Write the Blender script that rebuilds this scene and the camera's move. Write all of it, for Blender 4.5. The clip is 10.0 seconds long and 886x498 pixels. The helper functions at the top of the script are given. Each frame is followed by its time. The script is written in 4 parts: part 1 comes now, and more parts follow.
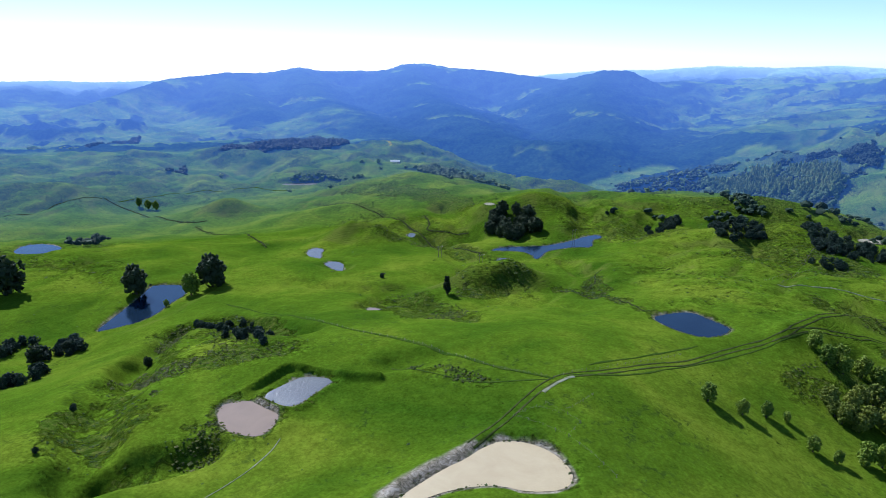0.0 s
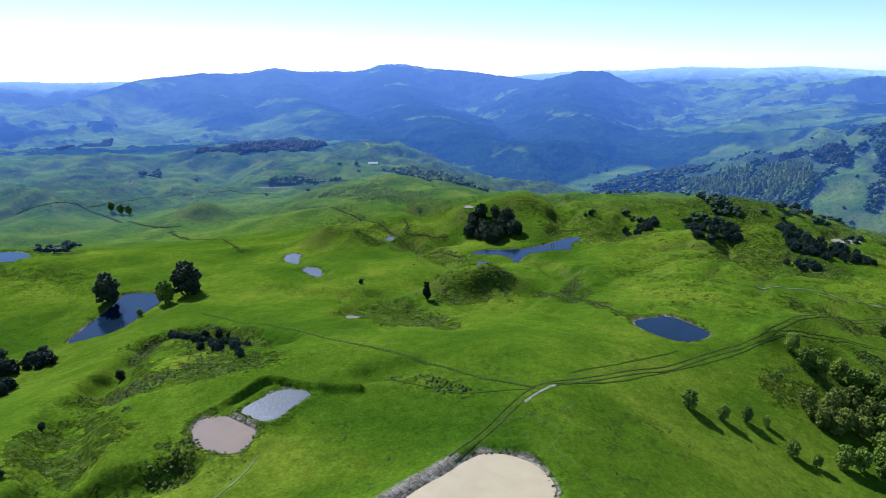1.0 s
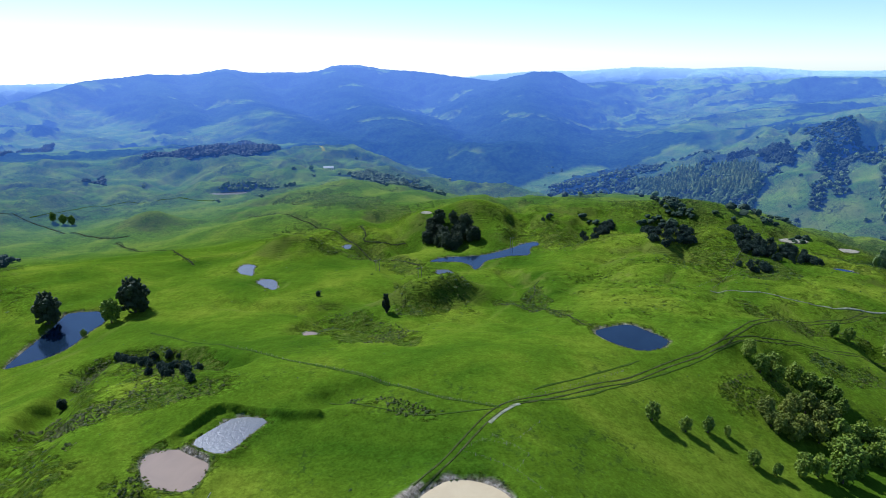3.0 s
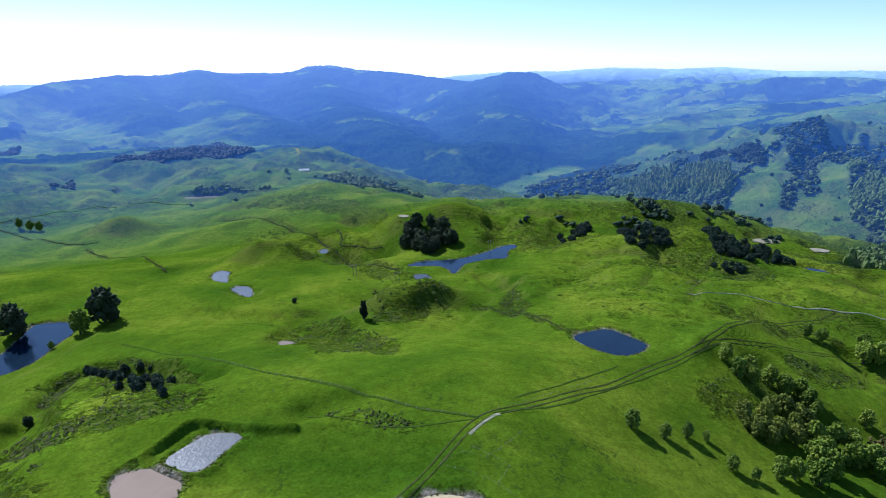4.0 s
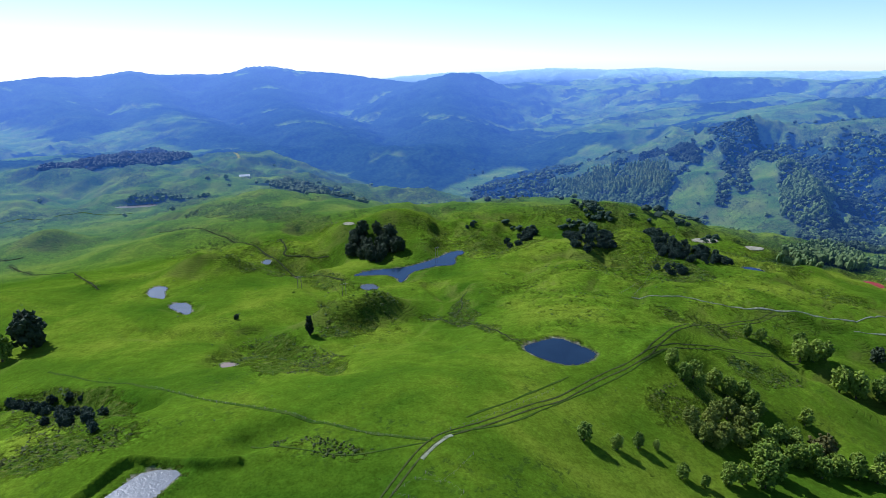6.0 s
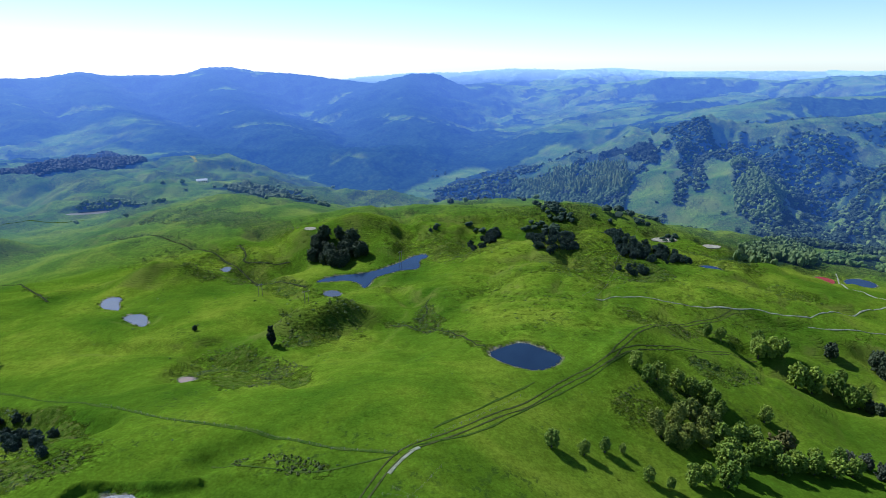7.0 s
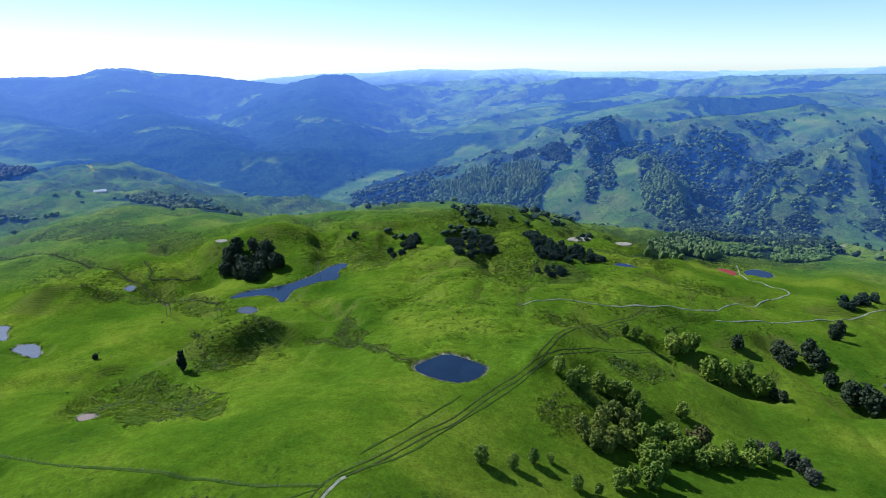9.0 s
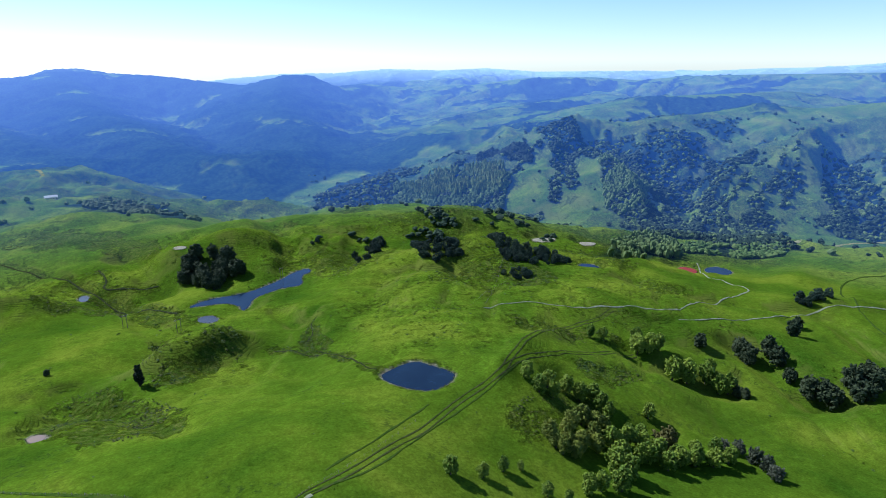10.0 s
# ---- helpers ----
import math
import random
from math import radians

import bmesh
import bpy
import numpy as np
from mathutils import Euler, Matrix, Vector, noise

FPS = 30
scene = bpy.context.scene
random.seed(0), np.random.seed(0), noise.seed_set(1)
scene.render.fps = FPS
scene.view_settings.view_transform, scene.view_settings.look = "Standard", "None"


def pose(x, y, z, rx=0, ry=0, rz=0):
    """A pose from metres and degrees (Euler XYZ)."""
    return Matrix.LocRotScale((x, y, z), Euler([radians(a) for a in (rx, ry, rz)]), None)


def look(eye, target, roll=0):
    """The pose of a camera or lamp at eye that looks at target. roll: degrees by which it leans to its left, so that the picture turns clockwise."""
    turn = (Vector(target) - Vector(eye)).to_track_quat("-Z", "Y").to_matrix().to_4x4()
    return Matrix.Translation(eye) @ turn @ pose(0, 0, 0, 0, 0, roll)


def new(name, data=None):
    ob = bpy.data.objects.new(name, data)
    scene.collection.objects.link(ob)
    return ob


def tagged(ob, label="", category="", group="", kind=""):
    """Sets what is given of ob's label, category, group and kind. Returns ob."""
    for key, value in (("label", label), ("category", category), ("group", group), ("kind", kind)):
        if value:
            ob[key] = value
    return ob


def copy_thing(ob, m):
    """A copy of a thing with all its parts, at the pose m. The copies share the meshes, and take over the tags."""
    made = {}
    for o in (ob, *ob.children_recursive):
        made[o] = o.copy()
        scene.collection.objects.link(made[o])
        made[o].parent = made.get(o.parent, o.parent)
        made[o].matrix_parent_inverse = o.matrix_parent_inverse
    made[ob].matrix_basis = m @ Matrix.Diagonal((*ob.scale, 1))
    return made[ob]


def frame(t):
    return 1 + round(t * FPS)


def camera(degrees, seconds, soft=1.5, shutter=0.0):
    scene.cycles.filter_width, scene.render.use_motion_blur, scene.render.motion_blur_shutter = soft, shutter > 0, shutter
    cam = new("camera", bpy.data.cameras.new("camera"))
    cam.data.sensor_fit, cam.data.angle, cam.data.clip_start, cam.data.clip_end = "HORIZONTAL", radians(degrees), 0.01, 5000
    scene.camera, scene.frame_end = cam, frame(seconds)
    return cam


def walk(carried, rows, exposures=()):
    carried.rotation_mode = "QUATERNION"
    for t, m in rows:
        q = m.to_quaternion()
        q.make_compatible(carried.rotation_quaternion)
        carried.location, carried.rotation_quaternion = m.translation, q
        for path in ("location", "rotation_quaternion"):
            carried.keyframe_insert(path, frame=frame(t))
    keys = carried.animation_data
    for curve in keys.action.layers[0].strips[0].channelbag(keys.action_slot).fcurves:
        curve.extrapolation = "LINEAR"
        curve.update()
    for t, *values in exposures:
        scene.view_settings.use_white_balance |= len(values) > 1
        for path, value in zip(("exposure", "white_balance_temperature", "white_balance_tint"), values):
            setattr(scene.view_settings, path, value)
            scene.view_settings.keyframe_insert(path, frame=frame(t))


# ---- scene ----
cam = camera(70.59, 10.0, 0.95)
# seconds, place in metres, turn to the left, tilt up, lean to the right in degrees
ROWS = [
    (0.0, 0.00, 0.00, 180.00, 0.00, -16.87, -0.13),
    (0.5, -0.05, 2.15, 181.30, -0.95, -16.87, -0.11),
    (1.0, -0.10, 4.33, 182.60, -1.97, -16.86, -0.10),
    (1.5, -0.20, 6.52, 183.86, -2.94, -16.87, -0.06),
    (2.0, -0.23, 8.72, 185.11, -3.94, -16.86, -0.08),
    (2.5, -0.20, 10.89, 186.37, -4.91, -16.87, -0.08),
    (4.0, 0.38, 17.24, 190.17, -8.06, -16.86, -0.05),
    (4.5, 0.70, 19.32, 191.42, -9.10, -16.87, -0.03),
    (5.0, 1.08, 21.41, 192.68, -10.30, -16.85, -0.02),
    (5.5, 1.52, 23.49, 193.92, -11.55, -16.86, 0.02),
    (7.0, 2.98, 29.82, 197.57, -16.52, -16.85, 0.01),
    (7.5, 3.56, 31.94, 198.71, -18.37, -16.86, 0.08),
    (8.0, 4.28, 34.06, 199.81, -20.35, -16.84, 0.07),
    (8.5, 5.11, 36.24, 200.87, -22.19, -16.84, 0.08),
    (9.0, 6.03, 38.48, 201.88, -24.09, -16.85, 0.09),
    (9.5, 7.02, 40.84, 202.86, -25.80, -16.86, 0.06),
    (10.0, 8.06, 43.22, 203.81, -27.49, -16.87, 0.03),
]
walk(cam, [(t, pose(x, y, z, 0, 0, yaw) @ pose(0, 0, 0, 90 + tilt, 0, -lean)) for t, x, y, z, yaw, tilt, lean in ROWS], [(0.0, 0.46, 5350, 13), (10.0, 0.46, 5350, 13)])

# ---- sky and sun ----
SUN_TURN, SUN_HEIGHT = 36.0, 43.0  # degrees to the left of straight ahead, and above the horizon
world = bpy.data.worlds.new("world")
scene.world = world
world.use_nodes = True
wn, wl = world.node_tree.nodes, world.node_tree.links
wn.clear()
sky = wn.new("ShaderNodeTexSky")
sky.sky_type, sky.sun_disc = "NISHITA", False
sky.sun_elevation, sky.sun_rotation = radians(SUN_HEIGHT), radians(-SUN_TURN)
sky.altitude, sky.air_density, sky.dust_density, sky.ozone_density = 200, 0.8, 0.08, 3.0
air = wn.new("ShaderNodeBackground")
air.inputs["Strength"].default_value = 0.11
out = wn.new("ShaderNodeOutputWorld")
wl.new(sky.outputs[0], air.inputs["Color"])
wl.new(air.outputs[0], out.inputs["Surface"])
sun = new("sun", bpy.data.lights.new("sun", "SUN"))
sun.data.energy, sun.data.angle, sun.data.color = 5.0, radians(0.6), (1.0, 0.95, 0.86)
a, b = radians(SUN_TURN), radians(SUN_HEIGHT)
sun.matrix_world = look((0, 0, 0), (math.sin(a) * math.cos(b), -math.cos(a) * math.cos(b), -math.sin(b)))

# ---- the shape of the land ----
def lattice(i, j, seed):
    n = (i.astype(np.int64) * 374761393 + j.astype(np.int64) * 668265263 + seed * 982451653) & 0xFFFFFFFF
    n = ((n ^ (n >> 13)) * 1274126177) & 0xFFFFFFFF
    return ((n ^ (n >> 16)) & 0xFFFF) / 65535.0 * 2 - 1


def rough(x, y, size, seed=0):
    """Smooth noise from -1 to 1 with bumps of about that size."""
    u, v = x / size, y / size
    i, j = np.floor(u), np.floor(v)
    a, b = u - i, v - j
    a, b = a * a * a * (a * (a * 6 - 15) + 10), b * b * b * (b * (b * 6 - 15) + 10)
    return ((lattice(i, j, seed) * (1 - a) + lattice(i + 1, j, seed) * a) * (1 - b)
            + (lattice(i, j + 1, seed) * (1 - a) + lattice(i + 1, j + 1, seed) * a) * b)


def fractal(x, y, size, seed=0, octaves=4, gain=0.5):
    total, weight = 0.0, 1.0
    for k in range(octaves):
        total = total + weight * rough(x * 0.8 + y * 0.6 + 37 * k, y * 0.8 - x * 0.6 - 91 * k, size, seed + k)
        size, weight = size / 2.03, weight * gain
    return total


def gullied(x, y, size, seed=0, octaves=4):
    """Sharp crests and wide hollows, from 0 to about 1."""
    total, weight = 0.0, 0.5
    for k in range(octaves):
        total = total + weight * (1 - np.abs(rough(x * 0.9 - y * 0.43 + 53 * k, y * 0.9 + x * 0.43, size, seed + k)) * 1.6)
        size, weight = size / 2.1, weight * 0.5
    return total


def creased(x, y, size, seed=0, octaves=4):
    """Round tops with sharp creases between them, from 0 to about 1."""
    total, weight = 0.0, 0.62
    for k in range(octaves):
        total = total + weight * np.minimum(1, 1.7 * np.abs(rough(x * 0.84 - y * 0.54 + 71 * k, y * 0.84 + x * 0.54, size, seed + k)))
        size, weight = size / 2.2, weight * 0.42
    return total


def step(a, b, v):
    s = np.clip((v - a) / (b - a), 0, 1)
    return s * s * (3 - 2 * s)


SWELLS, KNOLLS, RIDGES, VALLEYS, GULLIES, CARVES = [], [], [], [], [], []


def swell(x, y, size, height):
    SWELLS.append((x, y, size, height))


def knoll(x, y, long, wide, turn, height, sharp=1.0):
    """A hill (or, below zero, a hollow): half lengths in metres, turn in degrees from the x axis."""
    KNOLLS.append((x, y, long, wide, radians(turn), height, sharp))


def ridge(slope, jag, *crest):
    """A mountain crest through points (x, y, z), falling by slope to both sides."""
    RIDGES.append((slope, jag, crest))


def valley(slope, floor, *line):
    """A valley along points (x, y, z) with a flat floor of that half width, rising by slope to both sides."""
    VALLEYS.append((slope, floor, line))


def gully(width, depth, *line):
    """A small gully along points (x, y); a bank where the depth is below zero."""
    GULLIES.append((width, depth, line))


def carve(width, depth, *line):
    """A ravine cut into the valley sides along points (x, y); a spur where the depth is below zero."""
    CARVES.append((width, depth, line))


def along(x, y, line):
    """Distance to a line of points, the value along it (the points' last number), and how far along it lies."""
    best, value, run, gone = np.full(np.shape(x), 1e9), np.zeros(np.shape(x)), np.zeros(np.shape(x)), 0.0
    for a, b in zip(line, line[1:]):
        dx, dy = b[0] - a[0], b[1] - a[1]
        s = np.clip(((x - a[0]) * dx + (y - a[1]) * dy) / (dx * dx + dy * dy), 0, 1)
        d = np.hypot(x - a[0] - s * dx, y - a[1] - s * dy)
        near = d < best
        best = np.where(near, d, best)
        value = np.where(near, a[-1] + s * (b[-1] - a[-1]), value)
        run = np.where(near, gone + s * math.hypot(dx, dy), run)
        gone += math.hypot(dx, dy)
    return best, value, run


def trend(x, y):
    r = np.hypot(x, y)
    return 48 - 60 * (1 - np.exp(-(r / 700) ** 1.5)) - 85 * step(1500, 2600, r)


def knolls(x, y):
    z = np.zeros(np.shape(x))
    for kx, ky, long, wide, turn, height, sharp in KNOLLS:
        c, s = math.cos(turn), math.sin(turn)
        u, v = ((x - kx) * c + (y - ky) * s) / long, ((y - ky) * c - (x - kx) * s) / wide
        z = z + height * np.exp(-(u * u + v * v) ** sharp)
    return z


def swells(x, y):
    z = np.zeros(np.shape(x))
    for kx, ky, size, height in SWELLS:
        z = z + height * np.exp(-((x - kx) ** 2 + (y - ky) ** 2) / (2 * size * size))
    return z


def ranges(x, y, r, z):
    """The valleys and ranges beyond the farm, and how far each place lies in a ravine."""
    ravine = np.zeros(np.shape(x))
    z = z + (gullied(x, y, 420, 21, 5) - 0.5) * 80 * step(1900, 2800, r)
    for slope, jag, crest in RIDGES:
        d, top, run = along(x, y, crest)
        far_off = float(np.hypot(crest[0][0], crest[0][1]))
        big = 1.0 if far_off < 1900 else 1.5
        bend = run + 60 * big * fractal(x, y, 180 * big, 44, 3)
        wide = 1 - np.minimum(1, np.abs(rough(bend, d * 0.22, 150 * big, 45)) / 0.42)
        thin = 1 - np.minimum(1, np.abs(rough(bend + 0.3 * d, d * 0.3, 58 * big, 46)) / 0.5)
        wall = top - slope * d * d / (d + 60) - jag * big * (34 * wide * step(15, 230 * big, d) + 13 * thin * step(10, 120 * big, d))
        wall = wall + (gullied(x, y, 90 * big, 60, 4) - 0.5) * jag * 16 * big * step(10, 170, d)
        ravine = np.where(wall > z, np.maximum(wide, 0.75 * thin) * step(5, 90, d), ravine)
        k = 7.0
        m = np.maximum(z, wall)
        z = m + k * np.log1p(np.exp(-np.abs(z - wall) / k)) - k * 0.35 * np.exp(-np.abs(z - wall) / k)
    hill = step(930, 1050, r) * step(1900, 1650, r) * step(0.2, 0.32, x / np.maximum(y, 1))
    z = z + hill * (9 * (creased(x, y, 52, 90, 3) - 0.45) + 7 * (gullied(x, y, 34, 95, 3) - 0.5))
    for width, depth, line in CARVES:
        p = np.array(line, float)
        near = (x > p[:, 0].min() - width) & (x < p[:, 0].max() + width) & (y > p[:, 1].min() - width) & (y < p[:, 1].max() + width)
        if near.any():
            xs, ys = x[near], y[near]
            d = along(xs + 0.25 * width * fractal(xs, ys, 70, 74, 3), ys + 0.25 * width * fractal(xs, ys, 70, 77, 3), line)[0]
            share = np.maximum(0, 1 - d / width) * (1 + 0.25 * rough(xs, ys, 45, 79))
            z[near] -= depth * share ** (1.0 if depth > 0 else 1.4)
            ravine[near] = np.maximum(ravine[near], share) if depth > 0 else ravine[near] * (1 - step(0.1, 0.5, share))
    for slope, floor, line in VALLEYS:
        d, low, _ = along(x, y, line)
        side = low + slope * np.maximum(0, d - floor) * (1 + 0.5 * (gullied(x, y, 160, 80, 3) - 0.5))
        k = 10.0
        z = np.minimum(z, side) - k * np.log1p(np.exp(-np.abs(z - side) / k)) + k * 0.65 * np.exp(-np.abs(z - side) / k)
    return z, ravine


def land(x, y, with_ravines=False):
    """The height of the open land, without ponds; and how far each place lies in a ravine."""
    x, y = np.asarray(x, float), np.asarray(y, float)
    r = np.hypot(x, y)
    z = trend(x, y) + swells(x, y) + knolls(x, y)
    far = step(760, 1050, r)
    wild = step(-0.15, 0.5, fractal(x, y, 230, 14, 2))
    z = z + fractal(x, y, 95, 3, 3) * (1.8 + 2.5 * far) + (creased(x, y, 75, 12, 4) - 0.5) * (3.0 + 6 * wild) * step(260, 460, r)
    z = z + (creased(x + 25 * rough(x, y, 90, 18), y, 230, 16, 4) - 0.42) * 42 * step(1080, 1300, r) * step(1900, 1500, r)
    z = z + fractal(x, y, 14, 9, 2) * 0.12
    for width, depth, line in GULLIES:
        p = np.array(line, float)
        near = (x > p[:, 0].min() - 4 * width) & (x < p[:, 0].max() + 4 * width) & (y > p[:, 1].min() - 4 * width) & (y < p[:, 1].max() + 4 * width)
        if near.any():
            xs, ys = x[near], y[near]
            d, _, _ = along(xs + 3 * rough(xs, ys, 18, 70) * min(1, width / 8), ys + 3 * rough(xs, ys, 18, 71) * min(1, width / 8), line)
            z[near] -= depth * np.exp(-(d / width) ** (3 if depth > 0 else 2)) * (1 + 0.35 * rough(xs, ys, 25, 72))
    ravine = np.zeros(np.shape(x))
    out = r > 820
    if out.any():
        z[out], ravine[out] = ranges(x[out], y[out], r[out], z[out])
    return (z, ravine) if with_ravines else z

# knolls of the farm
knoll(-328, 915, 48, 32, 5, 22.6, 0.85)
knoll(-640, 1000, 95, 50, 0, 26.2, 0.8)
knoll(-186, 832, 80, 34, 8, 7.9, 0.9)
knoll(-86, 645, 44, 24, -20, 27.9, 0.8)
knoll(-512, 1200, 70, 40, 0, 4.3, 0.85)
knoll(-655, 1400, 120, 60, 15, 18.9, 0.75)
knoll(-505, 1420, 90, 60, -20, 23.0, 0.7)
knoll(-415, 1390, 60, 70, 30, 17.6, 0.75)
knoll(-322, 1375, 75, 60, 10, 12.8, 0.7)
knoll(-200, 1210, 110, 45, -8, 17.4, 0.8)
knoll(-80, 985, 85, 40, 5, 14.7, 0.8)
knoll(30, 905, 110, 35, 0, 5.9, 0.9)
knoll(38, 450, 36, 22, 20, 24.1, 1.25)
knoll(20, 470, 38, 16, 15, -5)
knoll(104, 702, 82, 50, -14, 37.3, 0.72)
knoll(130, 815, 120, 46, 0, 13.0)
knoll(250, 1110, 190, 150, 20, -48)
knoll(-4, 650, 60, 30, 0, -12)
knoll(300, 555, 85, 42, -12, 22, 0.85)
knoll(360, 690, 130, 55, -22, 28.5, 0.75)
knoll(455, 500, 70, 24, 20, 9, 0.8)
knoll(640, 430, 60, 26, 35, 10, 0.8)
knoll(560, 335, 70, 24, -20, 9, 0.8)
knoll(185, 298, 40, 30, 30, 9)

# the river valley behind the farm, and its side arm
valley(0.42, 45, (-420, 1950, -95), (24, 1931, -105), (268, 1560, -118), (363, 1400, -112), (480, 1200, -102), (600, 1010, -88), (700, 850, -72), (800, 740, -62), (960, 620, -72), (1350, 380, -85))
valley(0.30, 60, (330, 1500, -117), (430, 1600, -117), (581, 1697, -113), (723, 2111, -95), (1150, 2600, -80))

# the ranges
ridge(0.30, 0.75, (-1758, 3141, -36), (-1662, 3417, 10), (-1596, 3777, 67), (-1364, 4078, 93), (-1162, 4244, 90), (-960, 4294, 121), (-807, 4325, 100), (-549, 4366, 100), (-418, 4380, 89), (-265, 4392, 140), (-132, 4398, 147), (20, 4300, 123), (277, 4241, 104), (515, 4068, 77), (688, 3839, 57), (841, 3706, 71), (891, 3694, 102), (1035, 3656, 101), (1082, 3538, 56), (1181, 3401, -9), (1248, 3163, -85))
ridge(1.1, 0.08, (884, 3690, 112), (960, 3675, 114), (1040, 3652, 112))
ridge(0.22, 0.6, (-246, 4393, 140), (-71, 3299, -12), (97, 2398, -50), (202, 1940, -70), (299, 1640, -105))
ridge(0.22, 0.6, (891, 3694, 102), (658, 2927, -3), (611, 2321, -50), (549, 1900, -85))
ridge(0.22, 0.6, (-960, 4294, 121), (-678, 3434, -15), (-344, 2678, -60), (-80, 1998, -85), (26, 1800, -105))
ridge(0.22, 0.6, (-1364, 4078, 93), (-1127, 3524, 0), (-883, 3076, -56))
ridge(0.12, 0.5, (833, 4772, 72), (1138, 4708, 96), (1524, 4598, 102), (1871, 4467, 133), (2210, 4309, 125), (2500, 4146, 141), (2809, 3941, 117), (3215, 3615, 123), (3660, 3158, 126), (3874, 2888, 146), (4057, 2622, 155), (4233, 2322, 180))
ridge(0.16, 0.6, (1363, 3700, 60), (1612, 3598, 41), (1925, 3324, 61), (2156, 3056, 106), (2413, 2855, 108), (2592, 2692, 94), (2659, 2479, 116), (2785, 2174, 132), (2878, 1866, 142), (3004, 1652, 149))
ridge(0.10, 0.5, (-2657, 3877, 45), (-2463, 4062, 46), (-2247, 4185, 32), (-2009, 4304, 36), (-1851, 4374, 30))
ridge(0.30, 0.6, (756, 1340, 12), (861, 1337, 33), (957, 1331, 50), (1075, 1302, 58), (1131, 1183, 59), (1266, 1187, 66), (1546, 1159, 85), (1576, 1025, 87), (1688, 932, 103))
ridge(0.40, 0.6, (1546, 1159, 87), (1257, 874, 50), (1084, 773, 16), (925, 737, -27), (821, 724, -52))
ridge(0.36, 0.6, (1131, 1183, 61), (952, 1077, 21), (843, 905, -27), (736, 814, -58))
ridge(0.36, 0.6, (957, 1331, 52), (811, 1190, 4), (754, 1046, -42), (647, 914, -62))
ridge(0.16, 0.5, (1040, 1480, 28), (1253, 1498, 36), (1321, 1580, 38), (1628, 1673, 80), (2150, 1500, 95))
ridge(0.14, 0.5, (860, 1900, -50), (1128, 2171, -24), (1500, 2300, 10), (2050, 2350, 50))

# ravines and spurs of the hillside across the valley
carve(110, 44, (1060, 1190), (1019, 1144), (978, 1053), (1000, 1008), (985, 930), (929, 855), (862, 784), (805, 735))
carve(85, 34, (1310, 975), (1221, 938), (1166, 960), (1051, 932), (954, 884), (929, 855))
carve(90, 38, (1340, 810), (1269, 758), (1182, 721), (1128, 673), (1089, 628))
carve(80, 26, (900, 1250), (824, 1176), (764, 1130), (705, 1050), (660, 980))
carve(55, -24, (1380, 900), (1344, 881), (1183, 821), (1149, 854), (1048, 837), (985, 844), (905, 826))
carve(50, -18, (1296, 849), (1235, 792), (1146, 754), (1077, 713), (996, 675))
carve(55, -20, (1039, 1301), (932, 1227), (835, 1159), (760, 1090), (705, 1030))
carve(45, -16, (930, 1100), (880, 1000), (820, 900), (770, 820))
for a, b in (((1225, 850), (1040, 722)), ((1185, 835), (990, 742)), ((1125, 845), (940, 768)), ((1060, 842), (905, 790)), ((1320, 850), (1130, 700)), ((905, 1190), (790, 1000)), ((860, 1150), (740, 990)), ((960, 1060), (860, 860)), ((1075, 1230), (1010, 1060)), ((1120, 1120), (1010, 1010))):
    carve(27, 15, a, ((a[0] + b[0]) / 2 + 9, (a[1] + b[1]) / 2 - 9), b)

# gullies and banks
gully(11, 7.5, (-123, 179), (-134, 208), (-143, 242), (-160, 304), (-167, 356), (-150, 370), (-110, 336), (-78, 312))
gully(8, 7, (-112, 181), (-101, 185), (-90, 193), (-84, 202))
gully(7, 4, (-153, 236), (-158, 268), (-167, 301))
gully(2.1, -3.0, (-87, 233), (-79, 240), (-71, 251), (-67, 253), (-56, 251), (-40, 245), (-28, 242))
gully(12, 4, (40, 429), (9, 575), (-21, 669), (-56, 714), (-86, 640))
gully(10, 4, (-48, 367), (-40, 447), (-17, 403), (6, 355), (18, 322))
gully(9, 3.5, (106, 516), (114, 458), (100, 399))
gully(8, 3, (-6, 258), (-21, 255))
gully(14, 6, (218, 295), (216, 272), (230, 260), (248, 245))
gully(12, 6, (300, 326), (311, 300), (340, 278))
gully(14, 7, (393, 317), (391, 279), (389, 248))
gully(8, -3, (173, 298), (223, 337), (261, 350))
gully(7, 3, (-186, 899), (-141, 878), (-101, 815), (-59, 755), (-35, 702), (-15, 668), (9, 611), (35, 566))
gully(9, 4, (-592, 1076), (-627, 1177), (-615, 1243))
gully(3, -2, (9, 187), (15, 193), (22, 196), (32, 194), (40, 188), (44, 178), (43, 169), (38, 162))
gully(2.5, -1.2, (-91, 215), (-93, 225), (-87, 230), (-77, 229), (-70, 230), (-59, 217))
gully(17, 8, (165, 830), (160, 700), (150, 612))
gully(14, 6, (240, 690), (205, 610), (165, 590))
gully(13, 6, (-10, 780), (20, 700), (28, 640))
gully(12, 5, (300, 640), (290, 560), (262, 500))
gully(10, 4, (-120, 470), (-60, 440), (-20, 400))

